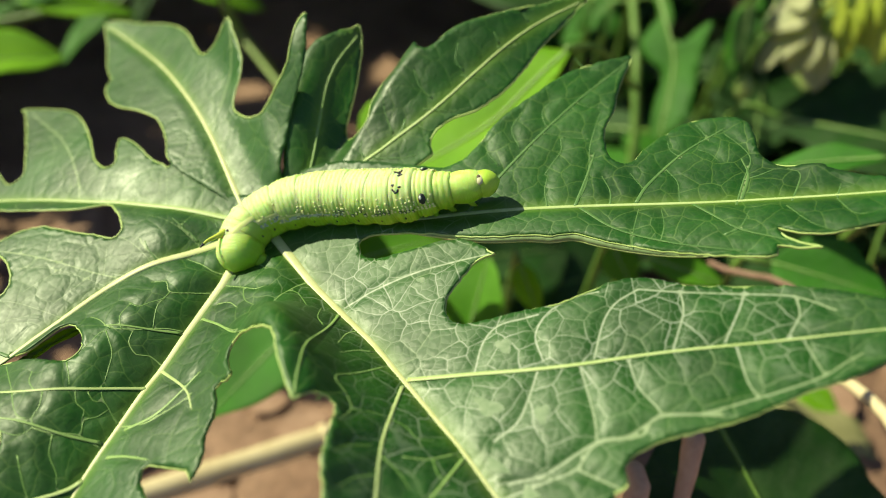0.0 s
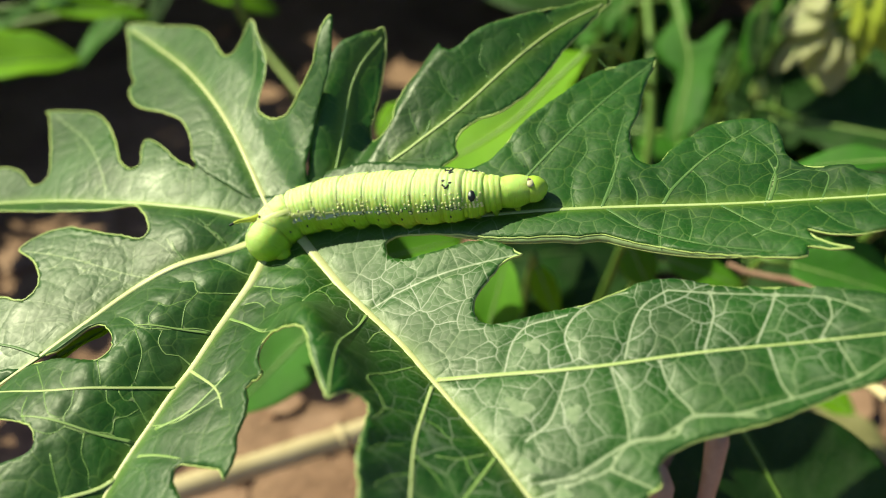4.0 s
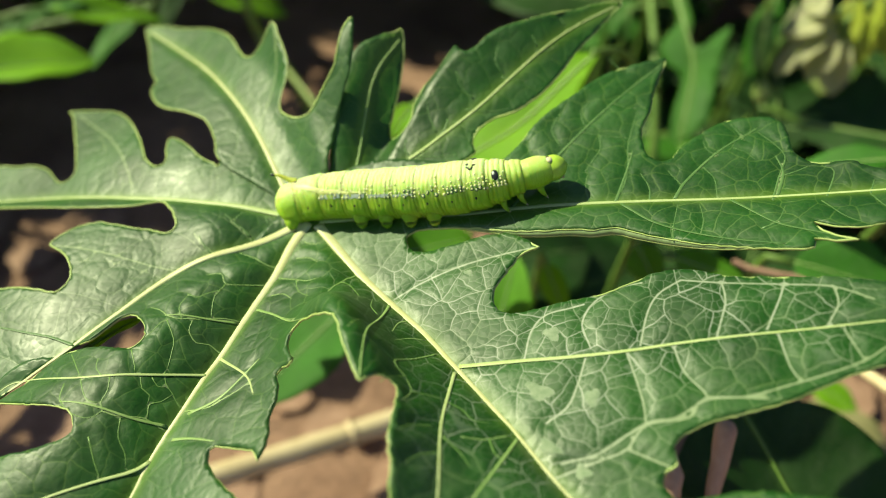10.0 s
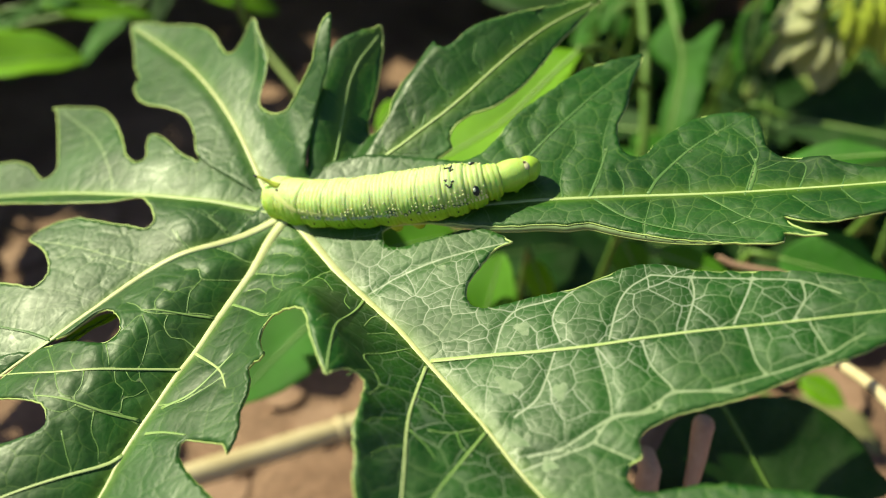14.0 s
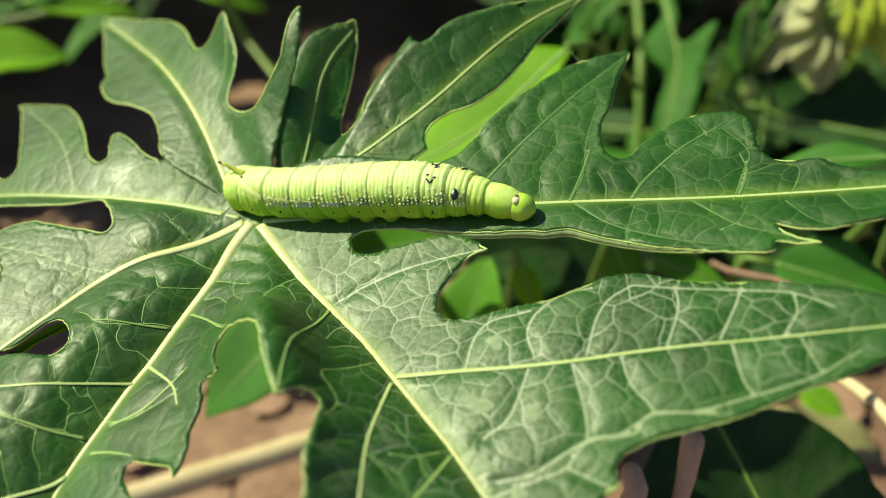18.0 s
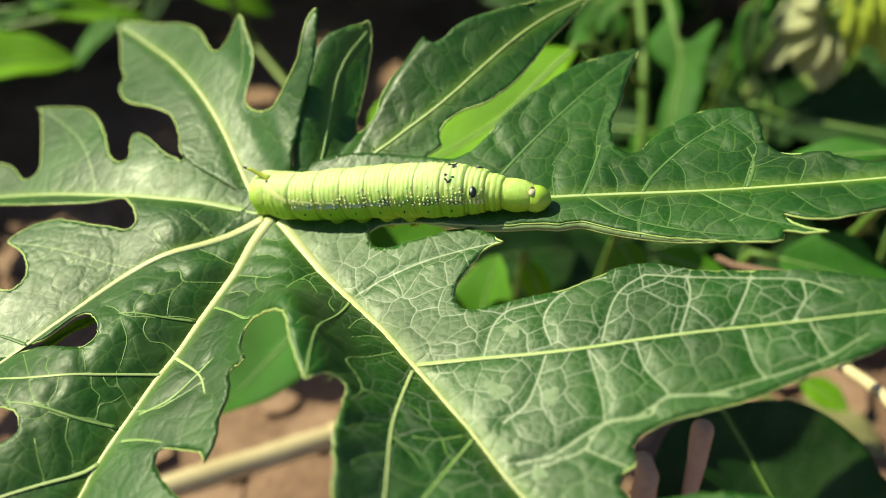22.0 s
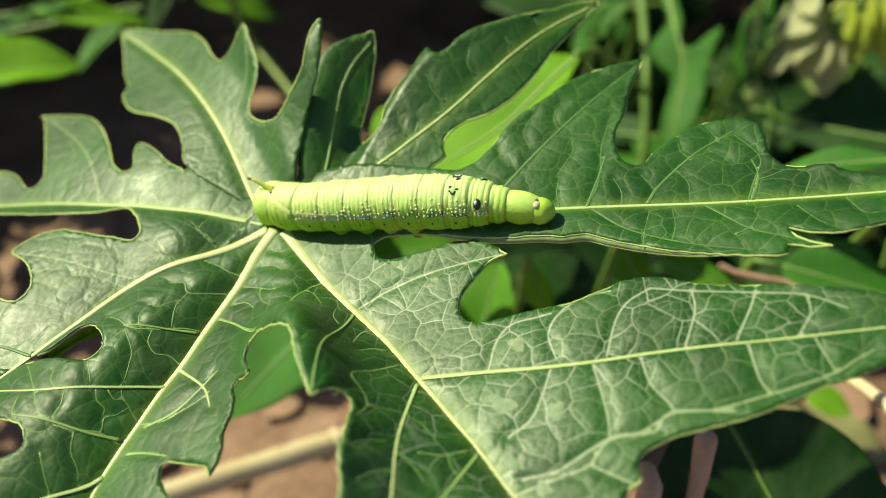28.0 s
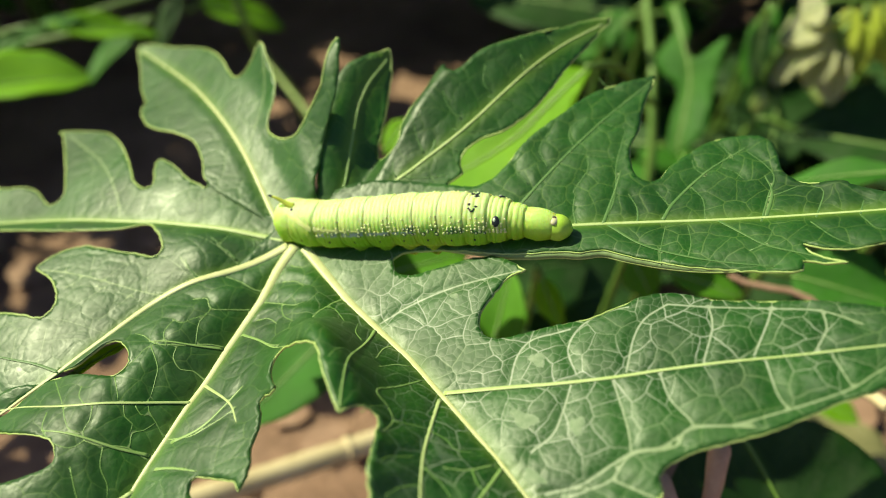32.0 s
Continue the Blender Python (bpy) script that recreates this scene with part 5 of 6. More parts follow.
# seconds, roll of the rear and of the front, and the middle of the body from tail to head (mm from the leaf's hub)
CRAWL = [
    (0, 10, 14, (-4.0, -19.2, -0.2), (-0.8, -7.3, 5.9), (11.3, -2.9, 10.9), (25.4, -4.8, 14.2), (39.2, -8.8, 17.4), (53.1, -11.3, 21.1), (67.4, -11.5, 24.1)),
    (0.5, 7, 14, (-4.5, -17.8, 0.0), (-1.6, -6.5, 6.1), (10.9, -2.9, 10.8), (24.8, -4.5, 14.1), (38.2, -8.4, 17.3), (51.8, -10.3, 21.1), (65.7, -9.5, 24.4)),
    (1, 5, 14, (-5.7, -16.5, 0.1), (-1.5, -5.8, 6.3), (11.5, -3.0, 10.9), (25.6, -4.7, 14.3), (39.2, -8.3, 17.5), (53.1, -10.2, 21.1), (67.1, -9.5, 24.2)),
    (1.5, 0, 10, (-6.5, -15.9, 0.2), (-0.6, -6.0, 6.4), (12.9, -3.6, 11.0), (27.1, -5.7, 14.3), (41.2, -9.6, 17.0), (55.6, -12.2, 19.3), (69.8, -15.2, 20.1)),
    (2, 0, 8, (-6.3, -15.8, 0.2), (0.1, -6.1, 6.5), (13.5, -3.6, 11.1), (27.5, -5.8, 14.3), (41.3, -10.1, 16.7), (55.1, -14.4, 18.1), (67.5, -21.2, 17.6)),
    (2.5, 2, 8, (-6.1, -15.8, 0.2), (0.2, -5.7, 6.6), (13.7, -3.1, 11.4), (27.9, -5.5, 14.6), (42.0, -10.1, 16.9), (56.0, -15.2, 18.1), (69.5, -20.8, 18.2)),
    (3, 5, 8, (-6.2, -15.7, 0.2), (0.1, -5.6, 6.7), (14.0, -3.2, 11.4), (28.5, -5.7, 14.7), (42.8, -10.1, 17.2), (57.4, -13.8, 19.0), (72.2, -13.3, 20.5)),
    (3.5, 5, 5, (-6.3, -15.4, 0.3), (0.2, -5.5, 6.7), (14.2, -3.4, 11.4), (28.8, -5.8, 14.7), (43.3, -9.8, 17.4), (58.0, -12.5, 19.5), (72.9, -10.8, 21.3)),
    (5.5, -25, -32, (-3.4, -8.7, 2.5), (6.1, -2.9, 9.0), (19.6, -3.8, 12.7), (33.3, -5.5, 16.2), (46.9, -6.4, 20.1), (60.7, -7.6, 22.9), (74.6, -10.0, 23.7)),
    (6, -35, -45, (-4.3, -6.0, 3.3), (5.7, -1.2, 9.6), (19.2, -2.4, 13.3), (32.8, -4.1, 16.7), (46.4, -5.6, 20.5), (60.1, -7.7, 23.3), (73.9, -10.4, 24.4)),
    (6.5, -35, -40, (-4.8, -5.0, 3.5), (5.7, -2.0, 9.2), (19.0, -3.9, 12.5), (32.4, -6.0, 15.8), (45.7, -7.5, 19.5), (59.1, -8.4, 22.7), (72.8, -10.2, 24.0)),
    (7, -25, 0, (-5.0, -4.6, 3.6), (6.6, -3.6, 8.7), (19.8, -6.2, 11.7), (32.9, -8.6, 14.8), (46.1, -10.2, 18.2), (59.5, -9.9, 21.0), (72.9, -8.4, 22.3)),
    (7.5, -20, 5, (-5.3, -3.9, 3.8), (6.8, -3.4, 8.8), (19.8, -6.1, 11.7), (32.9, -8.7, 14.7), (46.0, -10.8, 17.8), (59.2, -10.6, 20.4), (72.3, -7.4, 22.1)),
    (8, -25, 0, (-5.6, -3.0, 4.1), (6.5, -2.7, 9.1), (19.6, -5.5, 12.0), (32.7, -8.1, 15.0), (45.8, -9.8, 18.3), (59.2, -9.9, 21.0), (72.4, -7.7, 22.5)),
    (8.5, -30, -15, (-6.7, -1.7, 4.4), (5.6, -2.1, 9.1), (18.6, -4.9, 11.9), (31.6, -7.2, 15.0), (44.4, -7.5, 19.4), (57.2, -7.8, 23.0), (69.9, -11.2, 24.3)),
    (9, -30, -20, (-8.2, -0.3, 4.7), (4.4, -1.3, 9.2), (17.4, -4.0, 12.0), (30.4, -6.4, 15.0), (43.1, -6.5, 19.6), (55.8, -7.1, 23.7), (67.9, -12.1, 24.9)),
    (9.5, -29, -17, (-9.0, 0.6, 5.0), (4.1, -0.3, 9.5), (17.6, -3.3, 12.3), (31.0, -6.2, 15.3), (44.3, -7.6, 19.5), (57.6, -8.7, 23.6), (71.2, -9.8, 26.1)),
    (10, -28, -15, (-8.7, 0.5, 5.0), (4.7, -0.3, 9.7), (18.6, -3.1, 12.7), (32.4, -6.2, 15.7), (46.2, -8.9, 19.3), (60.2, -9.8, 23.0), (74.2, -7.8, 25.9)),
    (10.5, -20, -8, (-6.8, -0.1, 5.1), (6.7, -1.9, 9.5), (20.7, -4.4, 12.7), (34.6, -6.8, 16.0), (48.6, -8.6, 19.5), (62.8, -9.2, 22.0), (77.3, -8.7, 23.0)),
    (11, -10, 0, (-4.1, 0.0, 5.6), (9.0, -3.4, 9.4), (22.6, -6.0, 12.6), (36.3, -7.9, 16.1), (50.0, -9.2, 19.5), (64.0, -9.4, 21.8), (78.1, -9.7, 22.3)),
    (11.5, -5, 8, (-2.9, 0.4, 6.0), (9.8, -4.4, 9.1), (23.1, -7.4, 12.1), (36.4, -9.3, 15.6), (49.9, -10.6, 19.1), (63.6, -10.5, 21.5), (77.3, -8.9, 22.7)),
    (12, 0, 14, (-3.2, 0.3, 5.9), (9.1, -4.9, 8.6), (22.1, -8.1, 11.5), (35.2, -9.9, 15.0), (48.3, -11.1, 18.8), (61.6, -11.1, 21.8), (74.9, -8.7, 23.8)),
    (12.5, 6, 16, (-3.7, 0.7, 6.0), (8.6, -4.9, 8.5), (21.6, -8.1, 11.3), (34.7, -9.9, 14.8), (47.8, -11.3, 18.7), (61.1, -11.0, 21.9), (74.2, -7.8, 24.2)),
    (13, 12, 18, (-3.9, 1.9, 6.4), (8.1, -4.5, 8.6), (21.1, -7.8, 11.3), (34.3, -9.5, 14.9), (47.4, -11.3, 18.5), (60.6, -10.8, 21.9), (73.5, -6.8, 24.4)),
    (13.5, 9, 16, (-4.7, 2.8, 6.7), (7.4, -3.9, 8.6), (20.5, -7.7, 11.2), (33.9, -9.8, 14.6), (47.3, -11.6, 18.4), (60.7, -11.2, 21.8), (73.8, -6.9, 24.4)),
    (14, 7, 14, (-5.5, 3.0, 6.6), (6.8, -3.7, 8.6), (20.1, -7.5, 11.1), (33.7, -9.9, 14.5), (47.2, -12.0, 18.2), (60.8, -11.7, 21.5), (74.1, -7.5, 24.2)),
    (14.5, 5, 12, (-5.7, 3.2, 6.7), (6.6, -3.5, 8.6), (19.9, -7.2, 11.2), (33.5, -9.7, 14.6), (47.0, -11.7, 18.1), (60.7, -11.2, 21.2), (73.8, -6.7, 23.5)),
    (16.5, 0, 3, (-4.0, 6.2, 8.4), (8.9, -0.5, 10.5), (22.7, -4.7, 13.1), (36.7, -8.2, 16.1), (50.7, -11.7, 18.9), (64.8, -15.1, 20.3), (77.8, -21.5, 19.8)),
    (17, 0, 2, (-5.3, 5.7, 7.9), (7.7, -0.9, 10.1), (21.6, -4.9, 12.7), (35.6, -8.1, 15.8), (49.7, -11.4, 18.7), (63.8, -14.8, 20.2), (76.6, -21.3, 19.6)),
    (17.5, 0, 1, (-7.3, 7.1, 8.1), (6.2, 0.6, 10.5), (20.6, -3.3, 13.1), (35.0, -6.6, 16.3), (49.5, -10.4, 19.0), (63.9, -14.9, 20.3), (77.5, -21.4, 19.8)),
    (20, 0, 0, (-4.9, 4.3, 7.3), (8.0, -2.2, 9.6), (22.0, -5.6, 12.5), (36.1, -8.8, 15.7), (50.1, -12.3, 18.5), (64.3, -15.8, 20.1), (78.4, -20.0, 20.2)),
    (32, 0, 0, (-4.9, 4.3, 7.3), (8.0, -2.2, 9.6), (22.0, -5.6, 12.5), (36.1, -8.8, 15.7), (50.1, -12.3, 18.5), (64.3, -15.8, 20.1), (78.4, -20.0, 20.2)),
]


def segment_rows(spec):
    """Where one segment stands at each time."""
    rows = []
    f0, f1 = spec[1], spec[2]
    for t, rear, front, *line in CRAWL:
        p = smooth_line(line, 0.6)
        run = np.concatenate([[0], np.cumsum(np.linalg.norm(np.diff(p, axis=0), axis=1))])
        run /= run[-1]
        a, b, c = (np.array([np.interp(u, run, p[:, k]) for k in range(3)]) for u in (f0, (f0 + f1) / 2, f1))
        x = Vector(c - a).normalized()
        roll = rear + (front - rear) * (f0 + f1) / 2 + np.interp(t, [0, 3.5, 5.5, 32], [-50, -45, 0, 0]) * max(0, 1 - (f0 + f1) / 2 / 0.32)
        up = Vector((-0.15, -0.15, 1.0))
        y = up.cross(x).normalized()
        z = x.cross(y)
        turn = Matrix((x, y, z)).transposed().to_4x4() @ Matrix.Rotation(radians(roll), 4, "X")
        rows.append((t, Matrix.Translation(Vector(b) * 0.001) @ turn))
    return rows


def motions():
    for piece, spec in zip(crawler_pieces, SEGMENTS):
        walk(piece, segment_rows(spec))


# ---- ground and plants behind ----
def ground():
    n, size = 90, 3.0
    xs = np.concatenate([[-60, -20, -8], np.linspace(-size, size, n), [8, 20, 60]])
    gx, gy = np.meshgrid(xs, xs + 0.6)
    z = np.array([0.012 * noise.noise((a * 7, b * 7, 0)) + 0.008 * noise.noise((a * 22, b * 22, 3)) for a, b in zip(gx.ravel(), gy.ravel())])
    k = len(xs)
    faces = [(j * k + i, j * k + i + 1, (j + 1) * k + i + 1, (j + 1) * k + i) for j in range(k - 1) for i in range(k - 1)]
    ob = mesh_object("ground", np.column_stack([gx.ravel(), gy.ravel(), z]), faces, SOIL)
    return tagged(ob, "bare reddish brown soil with dry litter", "ground", kind="structure")


def litter():
    """Dry leaf flakes on the soil."""
    rng = random.Random(3)
    verts, faces = [], []
    for k in range(260):
        x, y = rng.uniform(-0.6, 0.5), rng.uniform(0.05, 0.52)
        size, turn = rng.uniform(0.015, 0.045), rng.uniform(0, 6.3)
        curl = rng.uniform(-0.03, 0.08)
        off = len(verts)
        for i in range(5):
            u = i / 4 - 0.5
            w = size * 0.42 * (1 - (2 * u) ** 2) ** 0.5 + 0.001
            for v in (-1, 0, 1):
                a, b = u * size, v * w * rng.uniform(0.8, 1.2)
                z = 0.004 + 0.012 * noise.noise((x * 7, y * 7, 0)) + 0.008 * noise.noise((x * 22, y * 22, 3)) + curl * size * (0.25 * v * v + 0.7 * u * u) + rng.uniform(-0.001, 0.001)
                verts.append((x + a * math.cos(turn) - b * math.sin(turn), y + a * math.sin(turn) + b * math.cos(turn), z))
        for i in range(4):
            for v in range(2):
                a = off + i * 3 + v
                faces.append((a, a + 3, a + 4, a + 1))
    ob = mesh_object("leaf_litter", verts, faces, LITTER)
    return tagged(ob, "scattered dry brown leaf litter on soil", "litter", kind="stuff")


def leaf_frame(root, tip, face):
    """Axes of a leaf: x along it, z out of its upper side."""
    x = Vector(tip) - Vector(root)
    size = x.length
    x.normalize()
    y = Vector(face).cross(x).normalized()
    z = x.cross(y)
    m = Matrix((x, y, z)).transposed().to_4x4()
    m.translation = root
    return m, size


def leaf_grid(size, width, droop, fold, shape, waves, seed, n=22, k=10):
    """An entire or wavy leaf as a closed thin grid; x along it."""
    rng = random.Random(seed)
    phase = rng.uniform(0, 6)
    verts, faces = [], []
    for side in (1, -1):
        for i in range(n + 1):
            u = i / n
            half = width / 2 * (math.sin(math.pi * min(1, u ** shape)) ** 0.8 if 0 < u < 1 else 0.0) + 0.0006
            half *= 1 + waves * math.sin(u * 19 + phase)
            for j in range(k + 1):
                v = 2 * j / k - 1
                z = -droop * size * u * u + fold * half * abs(v) + 0.02 * size * math.sin(u * 9 + phase) * v
                verts.append((u * size, v * half, z + side * 0.0002))
    m = (n + 1) * (k + 1)
    for i in range(n):
        for j in range(k):
            a = i * (k + 1) + j
            faces.append((a, a + k + 1, a + k + 2, a + 1))
            faces.append((m + a, m + a + 1, m + a + k + 2, m + a + k + 1))
    for i in range(n):
        for a, b in ((i * (k + 1), (i + 1) * (k + 1)), ((i + 1) * (k + 1) + k, i * (k + 1) + k)):
            faces.append((a, m + a, m + b, b))
    return verts, faces


def simple_leaf(root, tip, face, width, material, label, droop=0.12, fold=0.25, shape=0.85, waves=0.03, seed=1, stalk=None, rib=VEIN, name="hedge_leaf"):
    """A single leaf with a midrib, side ribs and a stalk."""
    m, size = leaf_frame(root, tip, face)
    ob = base(name, m, label, "leaf", "plants behind the papaya leaf")
    v, f = leaf_grid(size, width, droop, fold, shape, waves, seed)
    mesh_object("blade", v, f, material, ob)
    u = np.linspace(0.0, 0.97, 16)
    line = np.column_stack([u * size, 0 * u, -droop * size * u * u + 0.0006])
    v, f = tube(line, np.linspace(0.0010, 0.0003, 16) * max(0.6, size / 0.1), 6)
    mesh_object("midrib", v, f, rib, ob)
    if stalk:
        p = smooth_line([Vector((0, 0, 0)), Vector((-0.25 * size, 0, -0.03 * size)), m.inverted() @ Vector(stalk)], 0.01)
        v, f = tube(p, np.linspace(0.0016, 0.003, len(p)), 8)
        mesh_object("stalk", v, f, STEM, ob)
    return ob


def cut_leaf(place, face, loop, rib, material, label):
    """A leaf with its own outline and rib (mm) on a plane that faces one way."""
    z = Vector(face).normalized()
    x = Vector((0, 1, 0)).cross(z).normalized()
    m = Matrix((x, z.cross(x), z)).transposed().to_4x4()
    m.translation = place
    ob = base("papaya_leaf", m, label, "leaf", "plants behind the papaya leaf")
    fine = smooth_line(loop + loop[:1], 3.0)[:-1]
    line = smooth_line(rib, 4.0)
    bend = lambda px, py: 2.5 * np.sin(px / 14 + 1) * np.sin(py / 17) + 0.12 * np.abs(rib_side(px, py, rib)[0])
    blade("blade", fine, bend, [(line, 0.6)], [line], 4.0, 0.4, material, ob, pucker=0.6)
    v, f = tube(np.column_stack([line, bend(line[:, 0], line[:, 1]) + 0.4]) * 0.001, np.linspace(1.1, 0.4, len(line)) * 0.001, 6)
    mesh_object("rib", v, f, STEM if material is LEAF_SHADED else VEIN, ob)
    start = Vector((*line[0], 0)) * 0.001
    v, f = tube(smooth_line([start, start + Vector((0.01, 0.02, -0.03)), start + Vector((0.015, 0.04, -0.09))], 0.01), np.full(13, 0.0016)[:len(smooth_line([start, start + Vector((0.01, 0.02, -0.03)), start + Vector((0.015, 0.04, -0.09))], 0.01))], 8)
    mesh_object("stalk", v, f, STEM, ob)
    return ob


def rod(name, points, r0, r1, material, label, category, bumps=0.0):
    p = smooth_line(points, 0.008)
    r = np.linspace(r0, r1, len(p)) * (1 + bumps * np.sin(np.arange(len(p)) * 1.2))
    back = (p[0] - p[1]) / np.linalg.norm(p[0] - p[1])
    cap = np.array([1.0, 0.97, 0.88, 0.7, 0.45])
    p = np.vstack([p[0] + back * r0 * cap[:, None], p])
    r = np.concatenate([r[0] * np.sqrt(1.0001 - cap ** 2), r])
    v, f = tube(p, r, 12)
    return tagged(mesh_object(name, v, f, material), label, category, "plants behind the papaya leaf")


def shrub(place, height, spread, count, material, label, seed, big=1.0):
    """A leafy bush: stems and a crown of many single leaves."""
    rng = random.Random(seed)
    ob = base("bush", Matrix.Translation(place), label, "bush")
    verts, faces = [], []
    for k in range(7):
        a = rng.uniform(0, 6.3)
        tip = (spread * 0.7 * math.cos(a), spread * 0.7 * math.sin(a), height * rng.uniform(0.6, 0.95))
        p = smooth_line([(0.03 * math.cos(a), 0.03 * math.sin(a), 0), (tip[0] * 0.4, tip[1] * 0.4, tip[2] * 0.55), tip], 0.05)
        v, f = tube(p, np.linspace(0.012, 0.003, len(p)), 8)
        mesh_object("stem", v, f, STEM, ob)
    for k in range(count):
        a, e = rng.uniform(0, 6.3), rng.uniform(0, 1)
        d = spread * rng.uniform(0.15, 1.0) ** 0.6
        at = Vector((d * math.cos(a), d * math.sin(a), height * (0.35 + 0.65 * e) * (1 - 0.25 * d / spread)))
        b = a + rng.uniform(-0.8, 0.8)
        size = rng.uniform(0.10, 0.18) * big
        m, _ = leaf_frame(at, at + Vector((math.cos(b), math.sin(b), rng.uniform(-0.7, 0.1))), (rng.uniform(-.3, .3), rng.uniform(-.3, .3), 1))
        v, f = leaf_grid(size, size * 0.5, 0.15, 0.2, 0.85, 0.03, k, 6, 4)
        off = len(verts)
        verts += [tuple(m @ Vector(q)) for q in v]
        faces += [tuple(i + off for i in q) for q in f]
    tagged(mesh_object("crown", verts, faces, material, ob), kind="stuff")
    return ob


ground()
litter()

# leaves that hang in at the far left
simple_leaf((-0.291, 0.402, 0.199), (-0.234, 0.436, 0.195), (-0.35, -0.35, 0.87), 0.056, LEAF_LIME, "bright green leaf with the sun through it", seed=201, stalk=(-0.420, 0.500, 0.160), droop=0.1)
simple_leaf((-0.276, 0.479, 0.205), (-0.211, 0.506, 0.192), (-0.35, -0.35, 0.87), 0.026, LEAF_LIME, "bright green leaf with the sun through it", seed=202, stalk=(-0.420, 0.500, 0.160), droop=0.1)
simple_leaf((-0.303, 0.459, 0.196), (-0.258, 0.492, 0.211), (-0.35, -0.35, 0.87), 0.020, LEAF_FAR, "mid green leaf seen edge on", seed=203, stalk=(-0.420, 0.500, 0.160), droop=0.1)
simple_leaf((-0.234, 0.523, 0.185), (-0.271, 0.493, 0.160), (-0.35, -0.35, 0.87), 0.025, LEAF_FAR, "drooping mid green leaf", seed=204, stalk=(-0.420, 0.500, 0.160), droop=0.1)
simple_leaf((-0.212, 0.564, 0.192), (-0.235, 0.541, 0.157), (-0.35, -0.35, 0.87), 0.024, LEAF_SHADED, "dark green leaf in the shade", seed=205, stalk=(-0.420, 0.500, 0.160), droop=0.1)
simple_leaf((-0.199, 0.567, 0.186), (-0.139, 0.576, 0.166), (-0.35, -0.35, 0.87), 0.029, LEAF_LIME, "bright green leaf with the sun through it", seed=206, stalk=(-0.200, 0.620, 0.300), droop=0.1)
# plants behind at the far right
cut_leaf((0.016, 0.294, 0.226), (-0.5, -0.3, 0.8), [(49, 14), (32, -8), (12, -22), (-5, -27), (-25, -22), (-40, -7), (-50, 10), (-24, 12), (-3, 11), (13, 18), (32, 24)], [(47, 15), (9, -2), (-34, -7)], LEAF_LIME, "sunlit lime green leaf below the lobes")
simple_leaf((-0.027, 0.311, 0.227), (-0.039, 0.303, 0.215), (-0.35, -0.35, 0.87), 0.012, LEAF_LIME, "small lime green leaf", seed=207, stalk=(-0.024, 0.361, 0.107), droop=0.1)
cut_leaf((0.143, 0.439, 0.186), (-0.6, -0.45, 0.6), [(12, 54), (10, 39), (7, 29), (-9, 24), (-13, 14), (-10, -4), (-22, -18), (-32, -31), (-35, -41), (-21, -43), (-10, -40), (-2, -31), (5, -22), (16, -11), (31, 1), (22, 4), (10, 5), (7, 14), (15, 23), (20, 45)], [(16, 47), (3, 4), (-14, -20), (-30, -39)], LEAF_FAR, "mid green lobed papaya leaf hanging down")
simple_leaf((0.197, 0.463, 0.221), (0.181, 0.447, 0.170), (-0.5, -0.5, 0.6), 0.018, LEAF_FAR, "narrow drooping green leaf", seed=208, stalk=(0.202, 0.513, 0.101), droop=0.1)
simple_leaf((0.187, 0.450, 0.216), (0.184, 0.436, 0.180), (-0.5, -0.5, 0.6), 0.012, LEAF_SHADED, "narrow drooping dark green leaf", seed=209, stalk=(0.188, 0.500, 0.096), droop=0.1)
simple_leaf((0.125, 0.532, 0.189), (0.085, 0.526, 0.157), (-0.35, -0.35, 0.87), 0.026, LEAF_FAR, "mid green leaf in half shade", seed=210, stalk=(0.137, 0.582, 0.069), droop=0.1)
simple_leaf((0.096, 0.487, 0.201), (0.088, 0.481, 0.184), (-0.35, -0.35, 0.87), 0.010, LEAF_FAR, "small narrow green leaf in half shade", seed=211, stalk=(0.099, 0.537, 0.081), droop=0.1)
simple_leaf((0.110, 0.483, 0.199), (0.109, 0.476, 0.183), (-0.35, -0.35, 0.87), 0.014, LEAF_FAR, "small narrow green leaf in half shade", seed=212, stalk=(0.110, 0.533, 0.079), droop=0.1)
simple_leaf((0.227, 0.447, 0.217), (0.198, 0.454, 0.203), (-0.55, -0.3, 0.75), 0.027, LEAF_CREAM, "narrow pale cream flower bract", seed=213, stalk=(0.33, 0.46, 0.22), droop=0.2, name="flower_bract")
simple_leaf((0.228, 0.442, 0.210), (0.195, 0.445, 0.180), (-0.55, -0.3, 0.75), 0.022, LEAF_CREAM, "narrow pale cream flower bract", seed=214, stalk=(0.33, 0.46, 0.22), droop=0.2, name="flower_bract")
simple_leaf((0.228, 0.441, 0.206), (0.214, 0.435, 0.178), (-0.55, -0.3, 0.75), 0.027, LEAF_CREAM, "narrow pale cream flower bract", seed=215, stalk=(0.33, 0.46, 0.22), droop=0.2, name="flower_bract")
simple_leaf((0.232, 0.438, 0.203), (0.227, 0.425, 0.171), (-0.55, -0.3, 0.75), 0.022, LEAF_CREAM, "narrow pale cream flower bract", seed=216, stalk=(0.33, 0.46, 0.22), droop=0.2, name="flower_bract")
simple_leaf((0.222, 0.452, 0.226), (0.209, 0.455, 0.217), (-0.55, -0.3, 0.75), 0.032, LEAF_CREAM, "narrow pale cream flower bract", seed=217, stalk=(0.33, 0.46, 0.22), droop=0.2, name="flower_bract")
